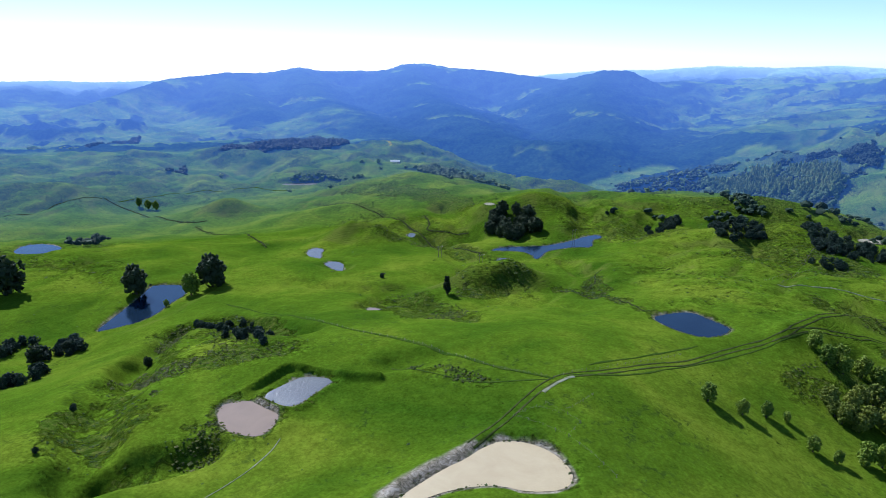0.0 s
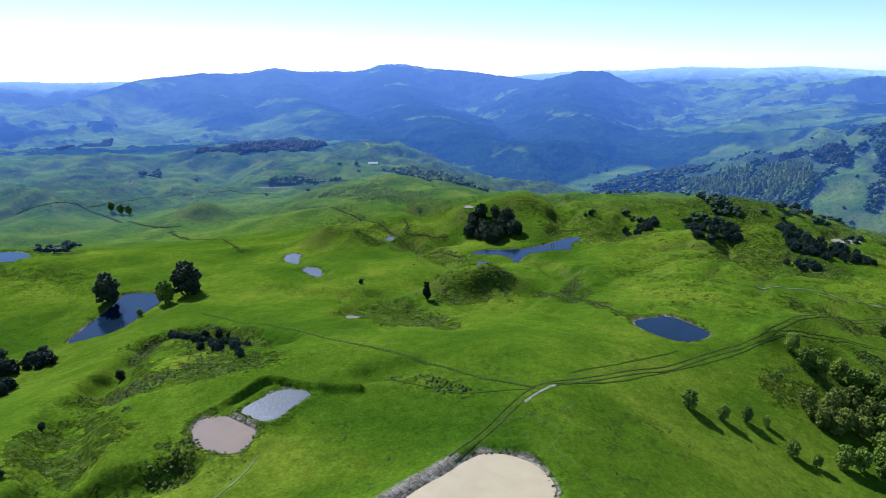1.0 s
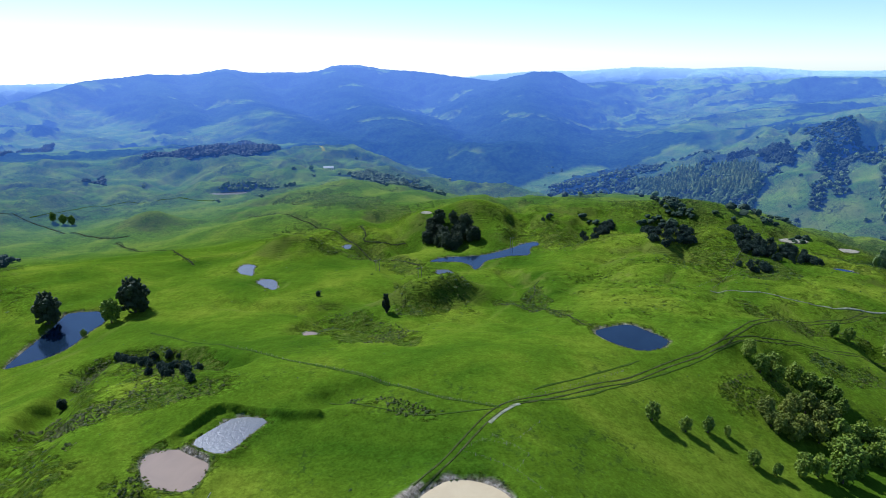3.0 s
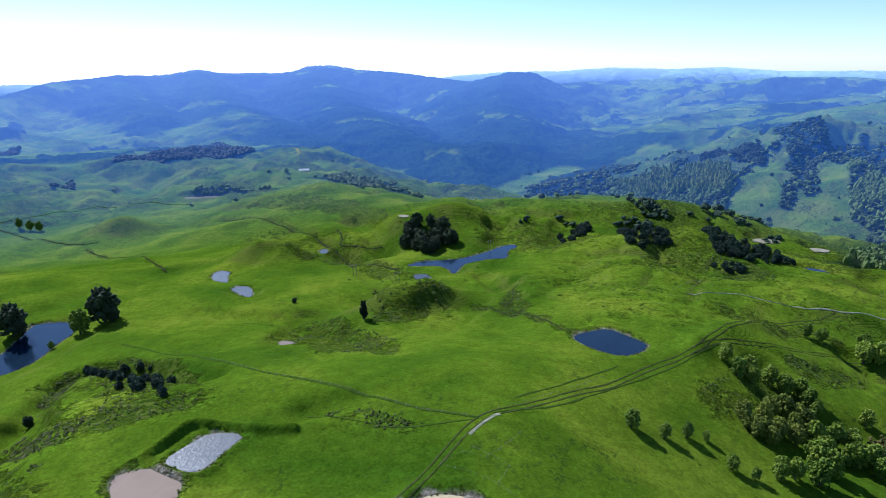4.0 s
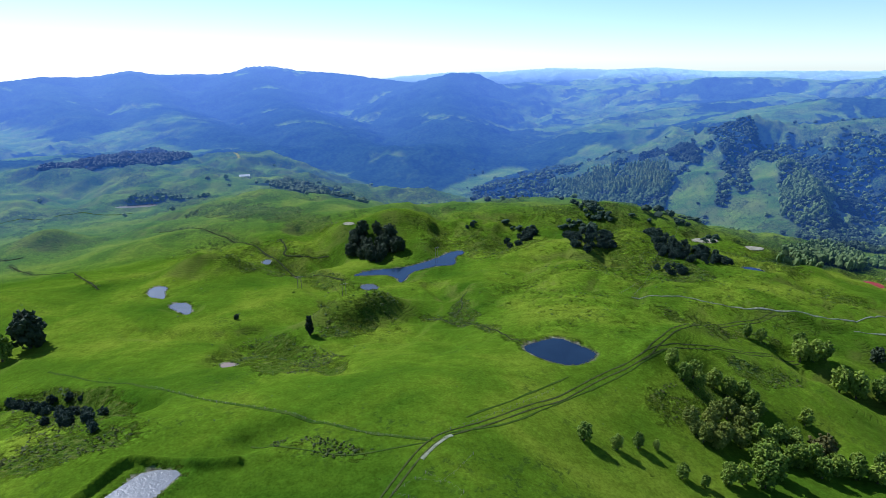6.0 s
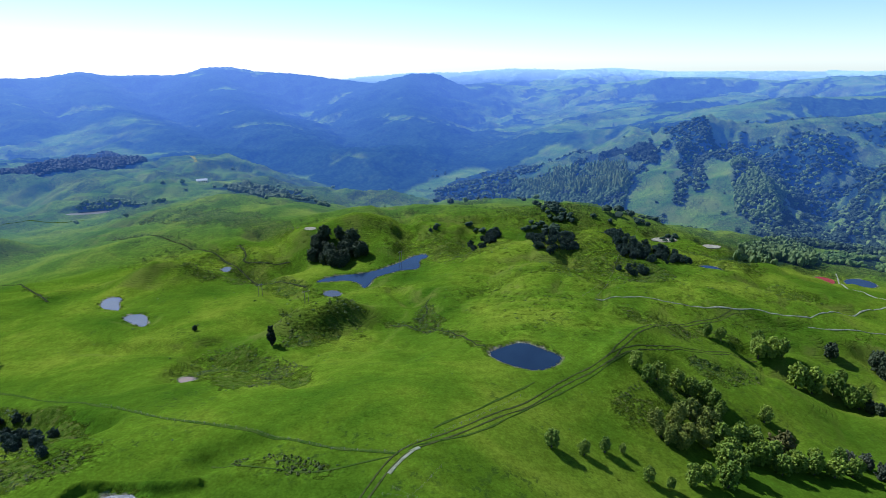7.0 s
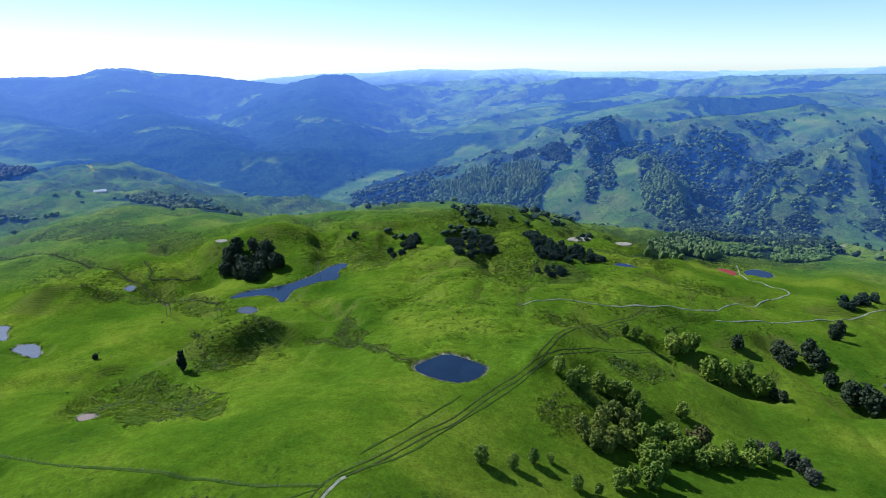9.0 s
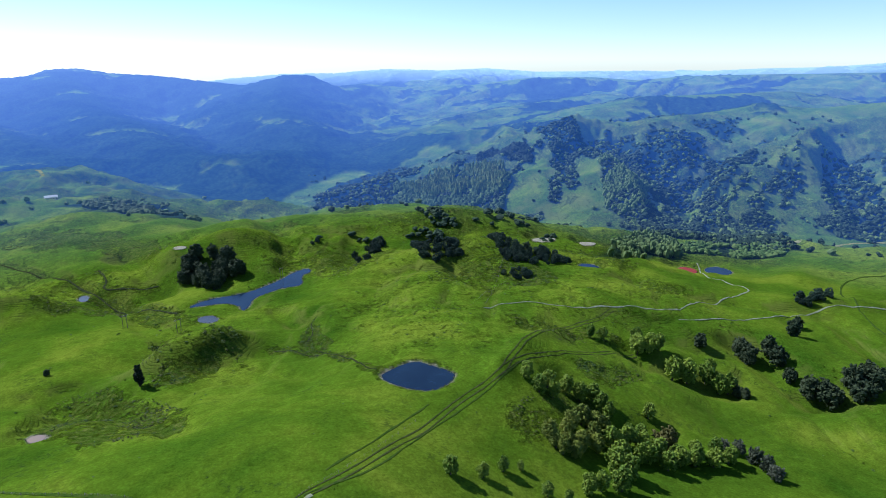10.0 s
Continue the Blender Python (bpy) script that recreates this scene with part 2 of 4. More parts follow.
# broad swells and dips
swell(-45, 362, 22, 4.5)
swell(-430, 1290, 135, -22)
swell(-330, 1320, 90, -10)
swell(-200, 1180, 90, -8)
swell(-640, 1290, 110, -8)
swell(-70, 109, 42, 2.4)
swell(-23, 128, 42, 7.6)
swell(27, 127, 42, 5.4)
swell(73, 107, 42, 1.8)
swell(109, 71, 42, -1.1)
swell(-139, 144, 54, 1.2)
swell(-100, 173, 54, 5.0)
swell(-55, 192, 54, -3.3)
swell(-7, 200, 54, -11.6)
swell(42, 196, 54, 10.4)
swell(129, 153, 54, -7.8)
swell(185, 75, 54, 1.7)
swell(-195, 201, 68, 6.5)
swell(-147, 239, 68, 6.5)
swell(-92, 265, 68, -1.0)
swell(-33, 278, 68, 9.7)
swell(28, 279, 68, 15.1)
swell(88, 266, 68, 2.5)
swell(143, 241, 68, -2.1)
swell(191, 204, 68, -7.4)
swell(231, 158, 68, -2.1)
swell(260, 105, 68, 3.2)
swell(-264, 273, 85, -2.9)
swell(-211, 316, 85, -9.9)
swell(-88, 370, 85, 10.0)
swell(-22, 379, 85, -8.2)
swell(46, 377, 85, -10.8)
swell(112, 363, 85, 3.2)
swell(174, 338, 85, 12.5)
swell(231, 302, 85, 1.1)
swell(281, 256, 85, -15.1)
swell(322, 202, 85, -12.2)
swell(352, 142, 85, -2.7)
swell(-326, 392, 107, -9.3)
swell(-263, 437, 107, -8.8)
swell(-46, 508, 107, -3.1)
swell(30, 509, 107, 3.8)
swell(106, 499, 107, -3.0)
swell(180, 477, 107, -2.7)
swell(249, 445, 107, 8.2)
swell(313, 403, 107, 6.3)
swell(418, 292, 107, -3.4)
swell(457, 226, 107, -5.8)
swell(486, 155, 107, -6.5)
swell(-472, 489, 136, -2.3)
swell(-400, 550, 136, 3.8)
swell(-319, 600, 136, 8.9)
swell(-141, 665, 136, -11.6)
swell(-47, 678, 136, -4.3)
swell(141, 665, 136, -8.8)
swell(233, 639, 136, -1.4)
swell(319, 600, 136, 4.9)
swell(400, 550, 136, -5.8)
swell(472, 489, 136, -2.5)
swell(536, 419, 136, 1.3)
swell(589, 340, 136, -2.3)
swell(630, 255, 136, -3.3)
swell(-625, 647, 173, -3.4)
swell(-488, 757, 173, -8.5)
swell(-331, 837, 173, -27.7)
swell(13, 900, 173, 10.6)
swell(187, 880, 173, -9.4)
swell(355, 827, 173, 13.0)
swell(508, 743, 173, 2.3)
swell(643, 630, 173, -18.2)
swell(753, 493, 173, -14.5)
swell(834, 337, 173, -5.7)
swell(-834, 863, 224, -5.0)
swell(-628, 1023, 224, -14.5)
swell(-393, 1134, 224, -18.1)
swell(-139, 1192, 224, 6.3)
swell(121, 1194, 224, -5.1)
swell(375, 1140, 224, -4.8)
swell(612, 1032, 224, -1.1)
swell(820, 876, 224, -11.6)
swell(990, 679, 224, -10.6)
swell(1113, 450, 224, -3.4)
swell(-1111, 1151, 292, -4.6)
swell(-837, 1363, 292, -7.8)
swell(-524, 1512, 292, -10.2)
swell(-186, 1589, 292, -8.6)
swell(161, 1592, 292, -9.0)
swell(500, 1520, 292, -4.9)
swell(816, 1376, 292, -1.5)
swell(1093, 1168, 292, -2.5)
swell(1319, 905, 292, -3.5)
swell(1483, 599, 292, -2.8)
swell(-1317, 1699, 386, -1.0)
swell(-920, 1943, 386, -1.5)
swell(-480, 2096, 386, -3.1)
swell(-17, 2150, 386, -10.2)
swell(447, 2103, 386, -12.3)
swell(890, 1957, 386, -3.6)
swell(1894, 1017, 386, -1.1)


# ---- ponds ----
POND_SHAPES = []


def smooth_ring(points, rounds=2):
    """Cut the corners of a closed outline."""
    p = np.array(points, float)
    for _ in range(rounds):
        q = np.roll(p, -1, 0)
        p = np.stack([p * 0.75 + q * 0.25, p * 0.25 + q * 0.75], 1).reshape(-1, 2)
    return p


def beside(x, y, ring):
    """Distance to a closed outline, negative inside."""
    best, inside = np.full(np.shape(x), 1e9), np.zeros(np.shape(x), bool)
    for a, b in zip(ring, np.roll(ring, -1, 0)):
        dx, dy = b - a
        s = np.clip(((x - a[0]) * dx + (y - a[1]) * dy) / (dx * dx + dy * dy + 1e-9), 0, 1)
        best = np.minimum(best, np.hypot(x - a[0] - s * dx, y - a[1] - s * dy))
        inside ^= ((a[1] > y) != (b[1] > y)) & (x < dx * (y - a[1]) / (dy + 1e-12) + a[0])
    return np.where(inside, -best, best)


def pond(kind, level, bank, reach, *outline):
    POND_SHAPES.append((kind, level, bank, reach, smooth_ring(outline, 1)))

pond("milky", 50, 1.6, 16, (-16.1, 160.8), (-7.8, 169.4), (1.3, 178.1), (7.4, 182.1), (13.2, 188.5), (20.5, 193.3), (29.3, 191.9), (36.5, 187), (41, 179.1), (41.4, 171.8), (36.9, 166.8), (26.1, 166.2), (17.5, 169.5), (12.1, 169.4), (1.2, 166.7), (-8.3, 161.4))
pond("tan", 45, 1, 12, (-90.8, 220.8), (-88.8, 227.3), (-80, 228.6), (-70.9, 225.2), (-66.2, 219.2), (-65.8, 210), (-69.4, 203.6), (-77.2, 205.1), (-85, 209.2))
pond("silver", 46, 1.2, 6, (-75.3, 231.5), (-68.7, 240), (-62, 248), (-47.8, 245), (-53.4, 236.2), (-58.4, 226.1), (-62.3, 223.1), (-68.8, 226.1))
pond("blue", 2, 1.5, 30, (-238.4, 390.5), (-238, 417.9), (-237.4, 451.2), (-239.7, 473.6), (-238.9, 484.2), (-213.4, 484.3), (-203.9, 463.6), (-208.8, 445.5), (-210.5, 420.2), (-218, 405.9), (-230.9, 396.2))
pond("blue", -12, 1, 30, (-449, 617.6), (-453, 646.4), (-431.4, 650.9), (-404.4, 636.2), (-406.6, 619.9), (-426.2, 613.8))
pond("silver", -4, 0.5, 14, (-137.3, 598.2), (-132.9, 609.4), (-121.0, 606.1), (-122.7, 593.2), (-118.5, 573.9), (-126.5, 579.6), (-133.1, 583.3))
pond("silver", 4, 0.5, 14, (-108.3, 532.8), (-103.9, 540.3), (-94.3, 538.7), (-89.2, 526.3), (-88.8, 509.0), (-92.9, 514.6), (-99.0, 522.0))
pond("silver", -11, 0.4, 10, (-42.4, 686), (-38.3, 693.4), (-33.5, 688.5), (-34.3, 676.5), (-40, 676.4))
pond("tan", 29, 0.4, 8, (-48.7, 366.3), (-45.8, 369.1), (-41.3, 367.2), (-41.6, 363.5), (-45.8, 362.6))
pond("blue", 5, 0.8, 22, (42.2, 572.6), (59.5, 585.2), (85.6, 585.4), (100.9, 588.5), (127.6, 605), (145.7, 623.1), (161.3, 628.6), (162.3, 616.4), (148.4, 608.6), (144.4, 582.3), (125.1, 584.1), (108.3, 576.7), (97.1, 570.1), (88.4, 549.9), (82.8, 544.5), (82.7, 558.6), (73.6, 570.5), (55.4, 571.3))
pond("silver", 7, 0.4, 10, (47.1, 538.1), (52.8, 542.8), (60, 539.1), (62.1, 530.3), (56, 526), (48.3, 531.2))
pond("blue", 41, 1.3, 14, (116.2, 325.7), (128.3, 330.9), (141.6, 333.8), (147.9, 322.9), (155.0, 310.4), (147.3, 302.6), (135.0, 299.1), (123.8, 309.5))
pond("blue", 6, 0.6, 18, (402.5, 509.2), (413.8, 511.5), (419, 500.6), (416.4, 490), (404.9, 488.2), (398.5, 497.4))
pond("red", -23, 0.3, 25, (549.4, 515), (563.6, 516.7), (568.6, 505), (562, 495.3), (546.5, 494.8), (542.7, 503.2))
pond("blue", -24, 0.3, 25, (582.3, 503.4), (599.3, 503.7), (605.1, 489.3), (597.9, 477.6), (581.5, 477.6), (573.9, 492.3))
pond("silver", -42, 0.4, 16, (-303, 1146), (-288, 1152), (-262, 1156), (-238, 1158), (-240, 1142), (-268, 1136), (-292, 1138))
pond("clay", 18.5, 0.2, 10, (46.8, 715.2), (52.1, 719.4), (59.1, 713.4), (56.1, 705.8), (48.8, 707.3))
pond("clay", -4, 0.2, 14, (476.7, 597.4), (486.9, 597.5), (495.6, 587.6), (485.8, 582.1), (474.1, 588.2))
pond("clay", 5, 0.2, 14, (417, 609.1), (431.1, 612.1), (446, 601.7), (434.8, 592.2), (417.5, 598.7))


def ground_height(x, y):
    """The land with its ponds cut in."""
    x, y = np.asarray(x, float), np.asarray(y, float)
    z = land(x, y)
    for kind, level, bank, reach, ring in POND_SHAPES:
        lo, hi = ring.min(0) - reach - 2, ring.max(0) + reach + 2
        near = (x > lo[0]) & (x < hi[0]) & (y > lo[1]) & (y < hi[1])
        if not near.any():
            continue
        xs, ys = x[near], y[near]
        d = beside(xs, ys, ring)
        lip = level + bank * step(0, 5, d) + 0.15 * rough(xs, ys, 6, 5)
        out_ = lip + (z[near] - lip) * step(2, reach, d)
        z[near] = np.where(d < 0, level - 0.25 - 0.4 * np.minimum(-d, 4), np.where(d < 1.2, level - 0.25 + 0.35 * d, out_))
    return z


# ---- plan of what covers the land ----
WOODS, GROVES, ROUGH, TRACKS, FENCES, PLANTS, MUD = [], [], [], [], [], [], []


def wood(kind, *outline):
    WOODS.append((kind, np.array(outline, float)))


def grove(kind, *outline):
    GROVES.append((kind, np.array(outline, float)))


def rough_patch(*outline):
    ROUGH.append(smooth_ring(outline))


def mud(*outline):
    MUD.append(smooth_ring(outline))


def track(kind, half, *line):
    TRACKS.append((kind, half, np.array(line, float)))


def fence_line(*line):
    FENCES.append(np.array(line, float))


def plant(kind, *places):
    PLANTS.extend((kind, *p) for p in places)


# ---- where things stand, in metres ----
wood("pine", (781, 1348), (860, 1440), (880, 1330), (843, 1204), (810, 1167))
wood("mixed", (430, 1080), (566, 1351), (671, 1301), (768, 1237), (724, 1123), (665, 1052), (560, 930), (500, 980))
wood("poplar", (574, 1338), (645, 1336), (715, 1273), (770, 1217), (701, 1098), (664, 1136), (582, 1208))
wood("bush", (1026, 1501), (1000, 1190), (939, 1053), (905, 1057), (873, 1170))
wood("mixed", (887, 1036), (929, 999), (943, 948), (832, 848), (781, 848), (783, 887))
wood("bush", (832, 848), (885, 848), (884, 792), (869, 752), (721, 657), (749, 813), (785, 844))
wood("bush", (1018, 1153), (1030, 1024), (945, 850), (894, 829), (947, 984), (964, 1082))
wood("bush", (948, 847), (1122, 966), (1189, 952), (1160, 876), (1079, 861), (950, 808))
wood("mixed", (443, 528), (508, 577), (648, 661), (676, 637), (589, 548), (498, 529))
wood("willow", (676, 622), (717, 614), (805, 557), (754, 526), (673, 543), (629, 570))
wood("bush", (775, 774), (876, 712), (830, 575), (812, 562), (729, 625), (670, 673))
wood("bush", (896, 717), (982, 732), (985, 694), (796, 603))
wood("bush", (1045, 668), (1134, 666), (1115, 615), (1030, 600))
wood("pine", (-507, 1424), (-491, 1541), (-509, 1994), (-445, 2214), (-254, 1666), (-233, 1497), (-373, 1452), (-494, 1422))
wood("pine", (-1140, 2119), (-1146, 2374), (-1043, 2136), (-1108, 2110))
wood("pine", (-922, 1613), (-1144, 2115), (-902, 1657))
wood("pine", (-1303, 2532), (-1533, 3118), (-1470, 3100), (-1250, 2611))
wood("pine", (-1971, 2963), (-1926, 3024), (-1728, 2703))
wood("bush", (-1670, 2382), (-1734, 2692), (-1570, 2733), (-1324, 2496), (-1312, 2425), (-1494, 2301))
wood("willow", (-1203, 1808), (-1196, 1822), (-935, 1652), (-942, 1638))
wood("willow", (-292, 1160), (-276, 1172), (-215, 1170), (-150, 1105), (-140, 1085), (-190, 1140), (-222, 1160))
wood("bush", (-555, 1235), (-548, 1316), (-520, 1244))
wood("sparse", (-90, 1181), (-27, 1206), (69, 1160), (102, 962), (66, 958), (-25, 1125))
grove("dark", (45, 655), (54, 682), (76, 680), (98, 655), (100, 624), (67, 613))
grove("bush", (305, 703), (337, 712), (348, 679), (342, 652), (319, 668))
grove("bush", (285, 657), (304, 668), (327, 631), (279, 528), (249, 521), (244, 545))
grove("bush", (217, 662), (238, 681), (252, 659), (247, 642), (206, 586))
grove("bush", (178, 669), (204, 696), (204, 684), (183, 664))
grove("bush", (211, 688), (234, 700), (235, 692), (214, 677))
grove("bush", (164, 554), (186, 556), (191, 538), (166, 539))
grove("bush", (362, 619), (341, 534), (403, 519), (368, 490), (338, 497), (315, 516))
grove("bush", (424, 616), (451, 611), (443, 599), (406, 586))
grove("bush", (-496, 790), (-488, 825), (-451, 790), (-374, 670), (-380, 637), (-405, 649))
grove("bush", (-287, 369), (-278, 378), (-249, 356), (-227, 320), (-216, 289), (-230, 290))
grove("bush", (-250, 366), (-238, 374), (-223, 349), (-234, 346))
grove("bush", (-159, 372), (-156, 381), (-132, 371), (-103, 345), (-87, 281), (-117, 310))
grove("bush", (360, 674), (397, 667), (679, 1022), (453, 643), (410, 632), (368, 644))
grove("bush", (363, 620), (325, 527), (344, 515), (327, 499), (312, 513))
grove("bush", (294, 477), (314, 484), (322, 468), (309, 455))
grove("bush", (512, 355), (554, 354), (547, 340), (506, 339))
rough_patch((-130, 186), (-154, 236), (-166, 280), (-171, 326), (-175, 367), (-161, 380), (-120, 284), (-119, 243), (-120, 214), (-125, 206), (-109, 185))
rough_patch((-169, 382), (-129, 373), (-76, 325), (-67, 267), (-90, 264), (-114, 264), (-131, 291))
rough_patch((-125, 184), (-117, 192), (-98, 197), (-94, 203), (-90, 216), (-80, 214), (-74, 204), (-78, 184), (-90, 172), (-110, 172))
rough_patch((-61, 383), (-49, 411), (-37, 458), (-9, 412), (21, 381), (19, 300), (2, 318), (-21, 338))
rough_patch((4, 424), (20, 440), (48, 446), (66, 436), (62, 420), (40, 406), (14, 404))
rough_patch((2, 404), (10, 498), (34, 542), (49, 439), (31, 416))
rough_patch((-21, 252), (-6, 254), (23, 231), (4, 232))
rough_patch((-93, 644), (-44, 746), (41, 578), (70, 443), (40, 429), (9, 584), (-49, 618))
rough_patch((100, 440), (122, 465), (112, 392), (96, 387))
rough_patch((163, 268), (180, 280), (224, 297), (232, 272), (186, 255), (164, 252))
rough_patch((227, 383), (270, 362), (307, 350), (288, 335), (232, 337))
rough_patch((284, 501), (350, 498), (333, 434), (287, 435))
rough_patch((239, 316), (286, 311), (275, 289), (242, 293))
rough_patch((-190, 965), (-75, 977), (48, 800), (36, 707), (-67, 870))
rough_patch((-563, 1016), (-625, 1174), (-640, 1237), (-537, 1001))
rough_patch((-160, 236), (-153, 242), (-145, 220), (-138, 183), (-149, 207))
track("rut", 0.34, (9, 189), (22, 204), (35, 220), (45, 230), (51, 234), (59, 237), (74, 243), (94, 256), (116, 268), (141, 284), (160, 291), (175, 295), (185, 304), (225, 340), (259, 355), (326, 376))
track("faint", 0.4, (51, 234), (65, 237), (81, 241), (111, 263), (141, 278), (164, 288), (177, 294), (205, 311))
track("faint", 0.5, (63, 246), (85, 259), (110, 276), (127, 287))
track("rut", 0.3, (179, 298), (220, 321), (261, 321), (306, 329))
track("gravel", 0.55, (226, 399), (244, 402), (261, 404), (283, 392), (318, 381), (345, 373), (373, 365), (401, 370), (432, 380), (500, 389), (515, 397), (521, 424), (527, 458), (568, 496), (591, 521))
track("gravel", 0.5, (373, 353), (421, 345), (471, 335), (504, 338), (541, 331), (578, 310))
track("faint", 0.7, (515, 260), (528, 296), (593, 356), (645, 389), (705, 409), (744, 397))
track("faint", 0.7, (-153, 410), (-81, 339), (-41, 292), (-6, 266), (21, 242), (45, 231))
track("faint", 0.35, (-24, 254), (-6, 242), (15, 230), (42, 230))
track("gravel", 0.16, (-61, 202), (-63, 192), (-66, 183), (-71, 174), (-77, 165), (-82, 157))
track("creek", 0.7, (-550, 989), (-484, 962), (-421, 898), (-374, 866), (-355, 858), (-338, 861))
track("creek", 0.7, (-342, 833), (-282, 746), (-245, 738), (-215, 675), (-186, 626))
track("creek", 0.7, (-641, 883), (-608, 907), (-594, 955), (-550, 985))
track("creek", 0.7, (-186, 899), (-141, 878), (-101, 815), (-59, 755), (-35, 702), (-15, 668), (9, 611), (35, 566))
track("creek", 0.45, (84, 436), (92, 422), (106, 396), (115, 375), (118, 332))
track("faint", 1.0, (-528, 991), (-485, 1089), (-398, 1132), (-266, 1103))
track("creek", 0.7, (27, 673), (-2, 679), (-22, 689), (-16, 706), (-24, 739))
track("creek", 0.5, (123, 468), (116, 460), (114, 442), (106, 431))
track("gravel", 3, (-124, 1453), (-134, 1541), (-144, 1569))
track("gravel", 2.5, (745, 591), (809, 551), (988, 593), (1073, 565))
fence_line((-81, 339), (-41, 292), (-6, 266), (21, 242), (45, 231))
fence_line((45, 231), (54, 237), (67, 243), (85, 254), (114, 274))
fence_line((26, 206), (35, 211), (43, 207), (49, 211), (59, 221))
fence_line((26, 206), (36, 200), (44, 193), (50, 184), (56, 173))
fence_line((39, 213), (46, 206), (50, 201), (44, 193))
fence_line((234, 409), (318, 514), (416, 632))
fence_line((221, 408), (252, 438), (292, 467))
plant("willow", (112, 236, 8.9), (126, 233, 7.5), (138, 236, 7.7), (147, 236, 5.2), (150, 220, 7.4), (158, 216, 6.0))
plant("willow", (279, 345, 9.4), (287, 341, 9.4), (308, 329, 14.9), (315, 325, 14.9), (324, 326, 12.5), (312, 335, 13.3), (315, 303, 17.2), (324, 299, 17.4), (336, 294, 14.9), (343, 297, 10.7), (338, 285, 14.1), (344, 282, 15.0))
plant("dark", (346, 277, 11.5), (345, 270, 10.5), (362, 322, 14.1), (392, 311, 19.6), (391, 303, 19.4), (406, 299, 19.7), (403, 289, 19.5), (449, 310, 15.9), (465, 317, 13.1), (394, 273, 13.3), (392, 258, 20.6), (396, 252, 20.6), (396, 245, 20.5), (411, 243, 20.8), (423, 240, 19.3), (420, 232, 21.0), (407, 233, 18.7))
plant("dark", (-185, 470, 27.1), (-242, 460, 24.2), (-346, 463, 30.1), (-162, 309, 6.0), (-232, 351, 8.7), (-246, 341, 11.3), (-50, 476, 4.4), (-154, 229, 3.6), (-144, 190, 2.6))
plant("willow", (-197, 456, 18.2), (-208, 436, 5.9), (-464, 982, 14.9), (-478, 985, 15.0), (-494, 989, 15.1))
plant("willow", (189, 292, 9.9), (190, 282, 10.5), (200, 288, 10.7), (198, 280, 10.6), (215, 290, 11.9), (220, 284, 11.9), (227, 281, 11.2), (227, 274, 11.2), (228, 269, 9.8), (207, 244, 12.7), (219, 245, 13.0), (234, 251, 13.0), (196, 228, 13.8), (199, 223, 13.2), (219, 231, 12.1), (227, 233, 11.2), (171, 218, 10.7), (178, 218, 10.8), (188, 216, 12.8), (252, 263, 10.1), (237, 226, 11.3), (246, 224, 11.5), (254, 220, 10.9), (264, 219, 9.8), (226, 224, 10.9))
plant("olive", (175, 252, 10.8), (186, 253, 10.5), (202, 261, 11.6), (207, 256, 12.3), (176, 243, 9.6), (189, 245, 10.5), (196, 242, 10.6), (183, 247, 8.5), (211, 254, 11.2), (175, 247, 8.0))
plant("willow", (255, 232, 10.5), (262, 226, 11.5), (248, 226, 9.5), (240, 232, 10.0), (268, 220, 9.0), (232, 236, 11.0), (225, 240, 11.5), (214, 244, 11.0), (216, 232, 11.0), (206, 236, 11.0))
plant("olive", (193, 258, 10.5), (182, 240, 9.0), (213, 262, 10.5), (200, 250, 11.0))
plant("rust", (245, 243, 15.7))
plant("grey", (273, 229, 6.6), (280, 225, 7.8), (281, 216, 8.3), (280, 208, 8.2), (276, 201, 7.5))
plant("narrow", (2, 418, 15.4))
mud((-23, 161), (-15, 170), (-3, 181), (10, 192), (12, 188), (6, 182), (1, 178), (-8, 170), (-16, 161))
track("gravel", 0.7, (39, 221), (45, 227), (51, 232), (54, 233))


# ---- materials ----
def surface(name, rough_=0.8, colour=(0.5, 0.5, 0.5), metal=0.0):
    m = bpy.data.materials.new(name)
    m.use_nodes = True
    nodes, links = m.node_tree.nodes, m.node_tree.links
    bsdf = nodes["Principled BSDF"]
    bsdf.inputs["Base Color"].default_value = (*colour, 1)
    bsdf.inputs["Roughness"].default_value = rough_
    bsdf.inputs["Metallic"].default_value = metal
    bsdf.inputs["Specular IOR Level"].default_value = 0.25
    return m, nodes, links, bsdf


def noise_node(nodes, links, size, detail=4.0, rough_=0.6, coords=None, warp=0.0):
    t = nodes.new("ShaderNodeTexNoise")
    t.inputs["Scale"].default_value = 1.0 / size
    t.inputs["Detail"].default_value, t.inputs["Roughness"].default_value = detail, rough_
    t.inputs["Distortion"].default_value = warp
    if coords is not None:
        links.new(coords, t.inputs["Vector"])
    return t.outputs["Fac"]


def ramp(nodes, links, fac, *stops):
    r = nodes.new("ShaderNodeValToRGB")
    while len(r.color_ramp.elements) < len(stops):
        r.color_ramp.elements.new(0.5)
    for e, (p, c) in zip(r.color_ramp.elements, stops):
        e.position = p
        e.color = (c, c, c, 1) if isinstance(c, (int, float)) else (*c, 1)
    links.new(fac, r.inputs["Fac"])
    return r.outputs["Color"]


def blend(nodes, links, fac, a, b, how="MIX"):
    n = nodes.new("ShaderNodeMix")
    n.data_type, n.blend_type = "RGBA", how
    for socket, value in ((n.inputs[0], fac), (n.inputs[6], a), (n.inputs[7], b)):
        if isinstance(value, (int, float)):
            socket.default_value = value
        elif isinstance(value, tuple):
            socket.default_value = (*value, 1)
        else:
            links.new(value, socket)
    return n.outputs[2]


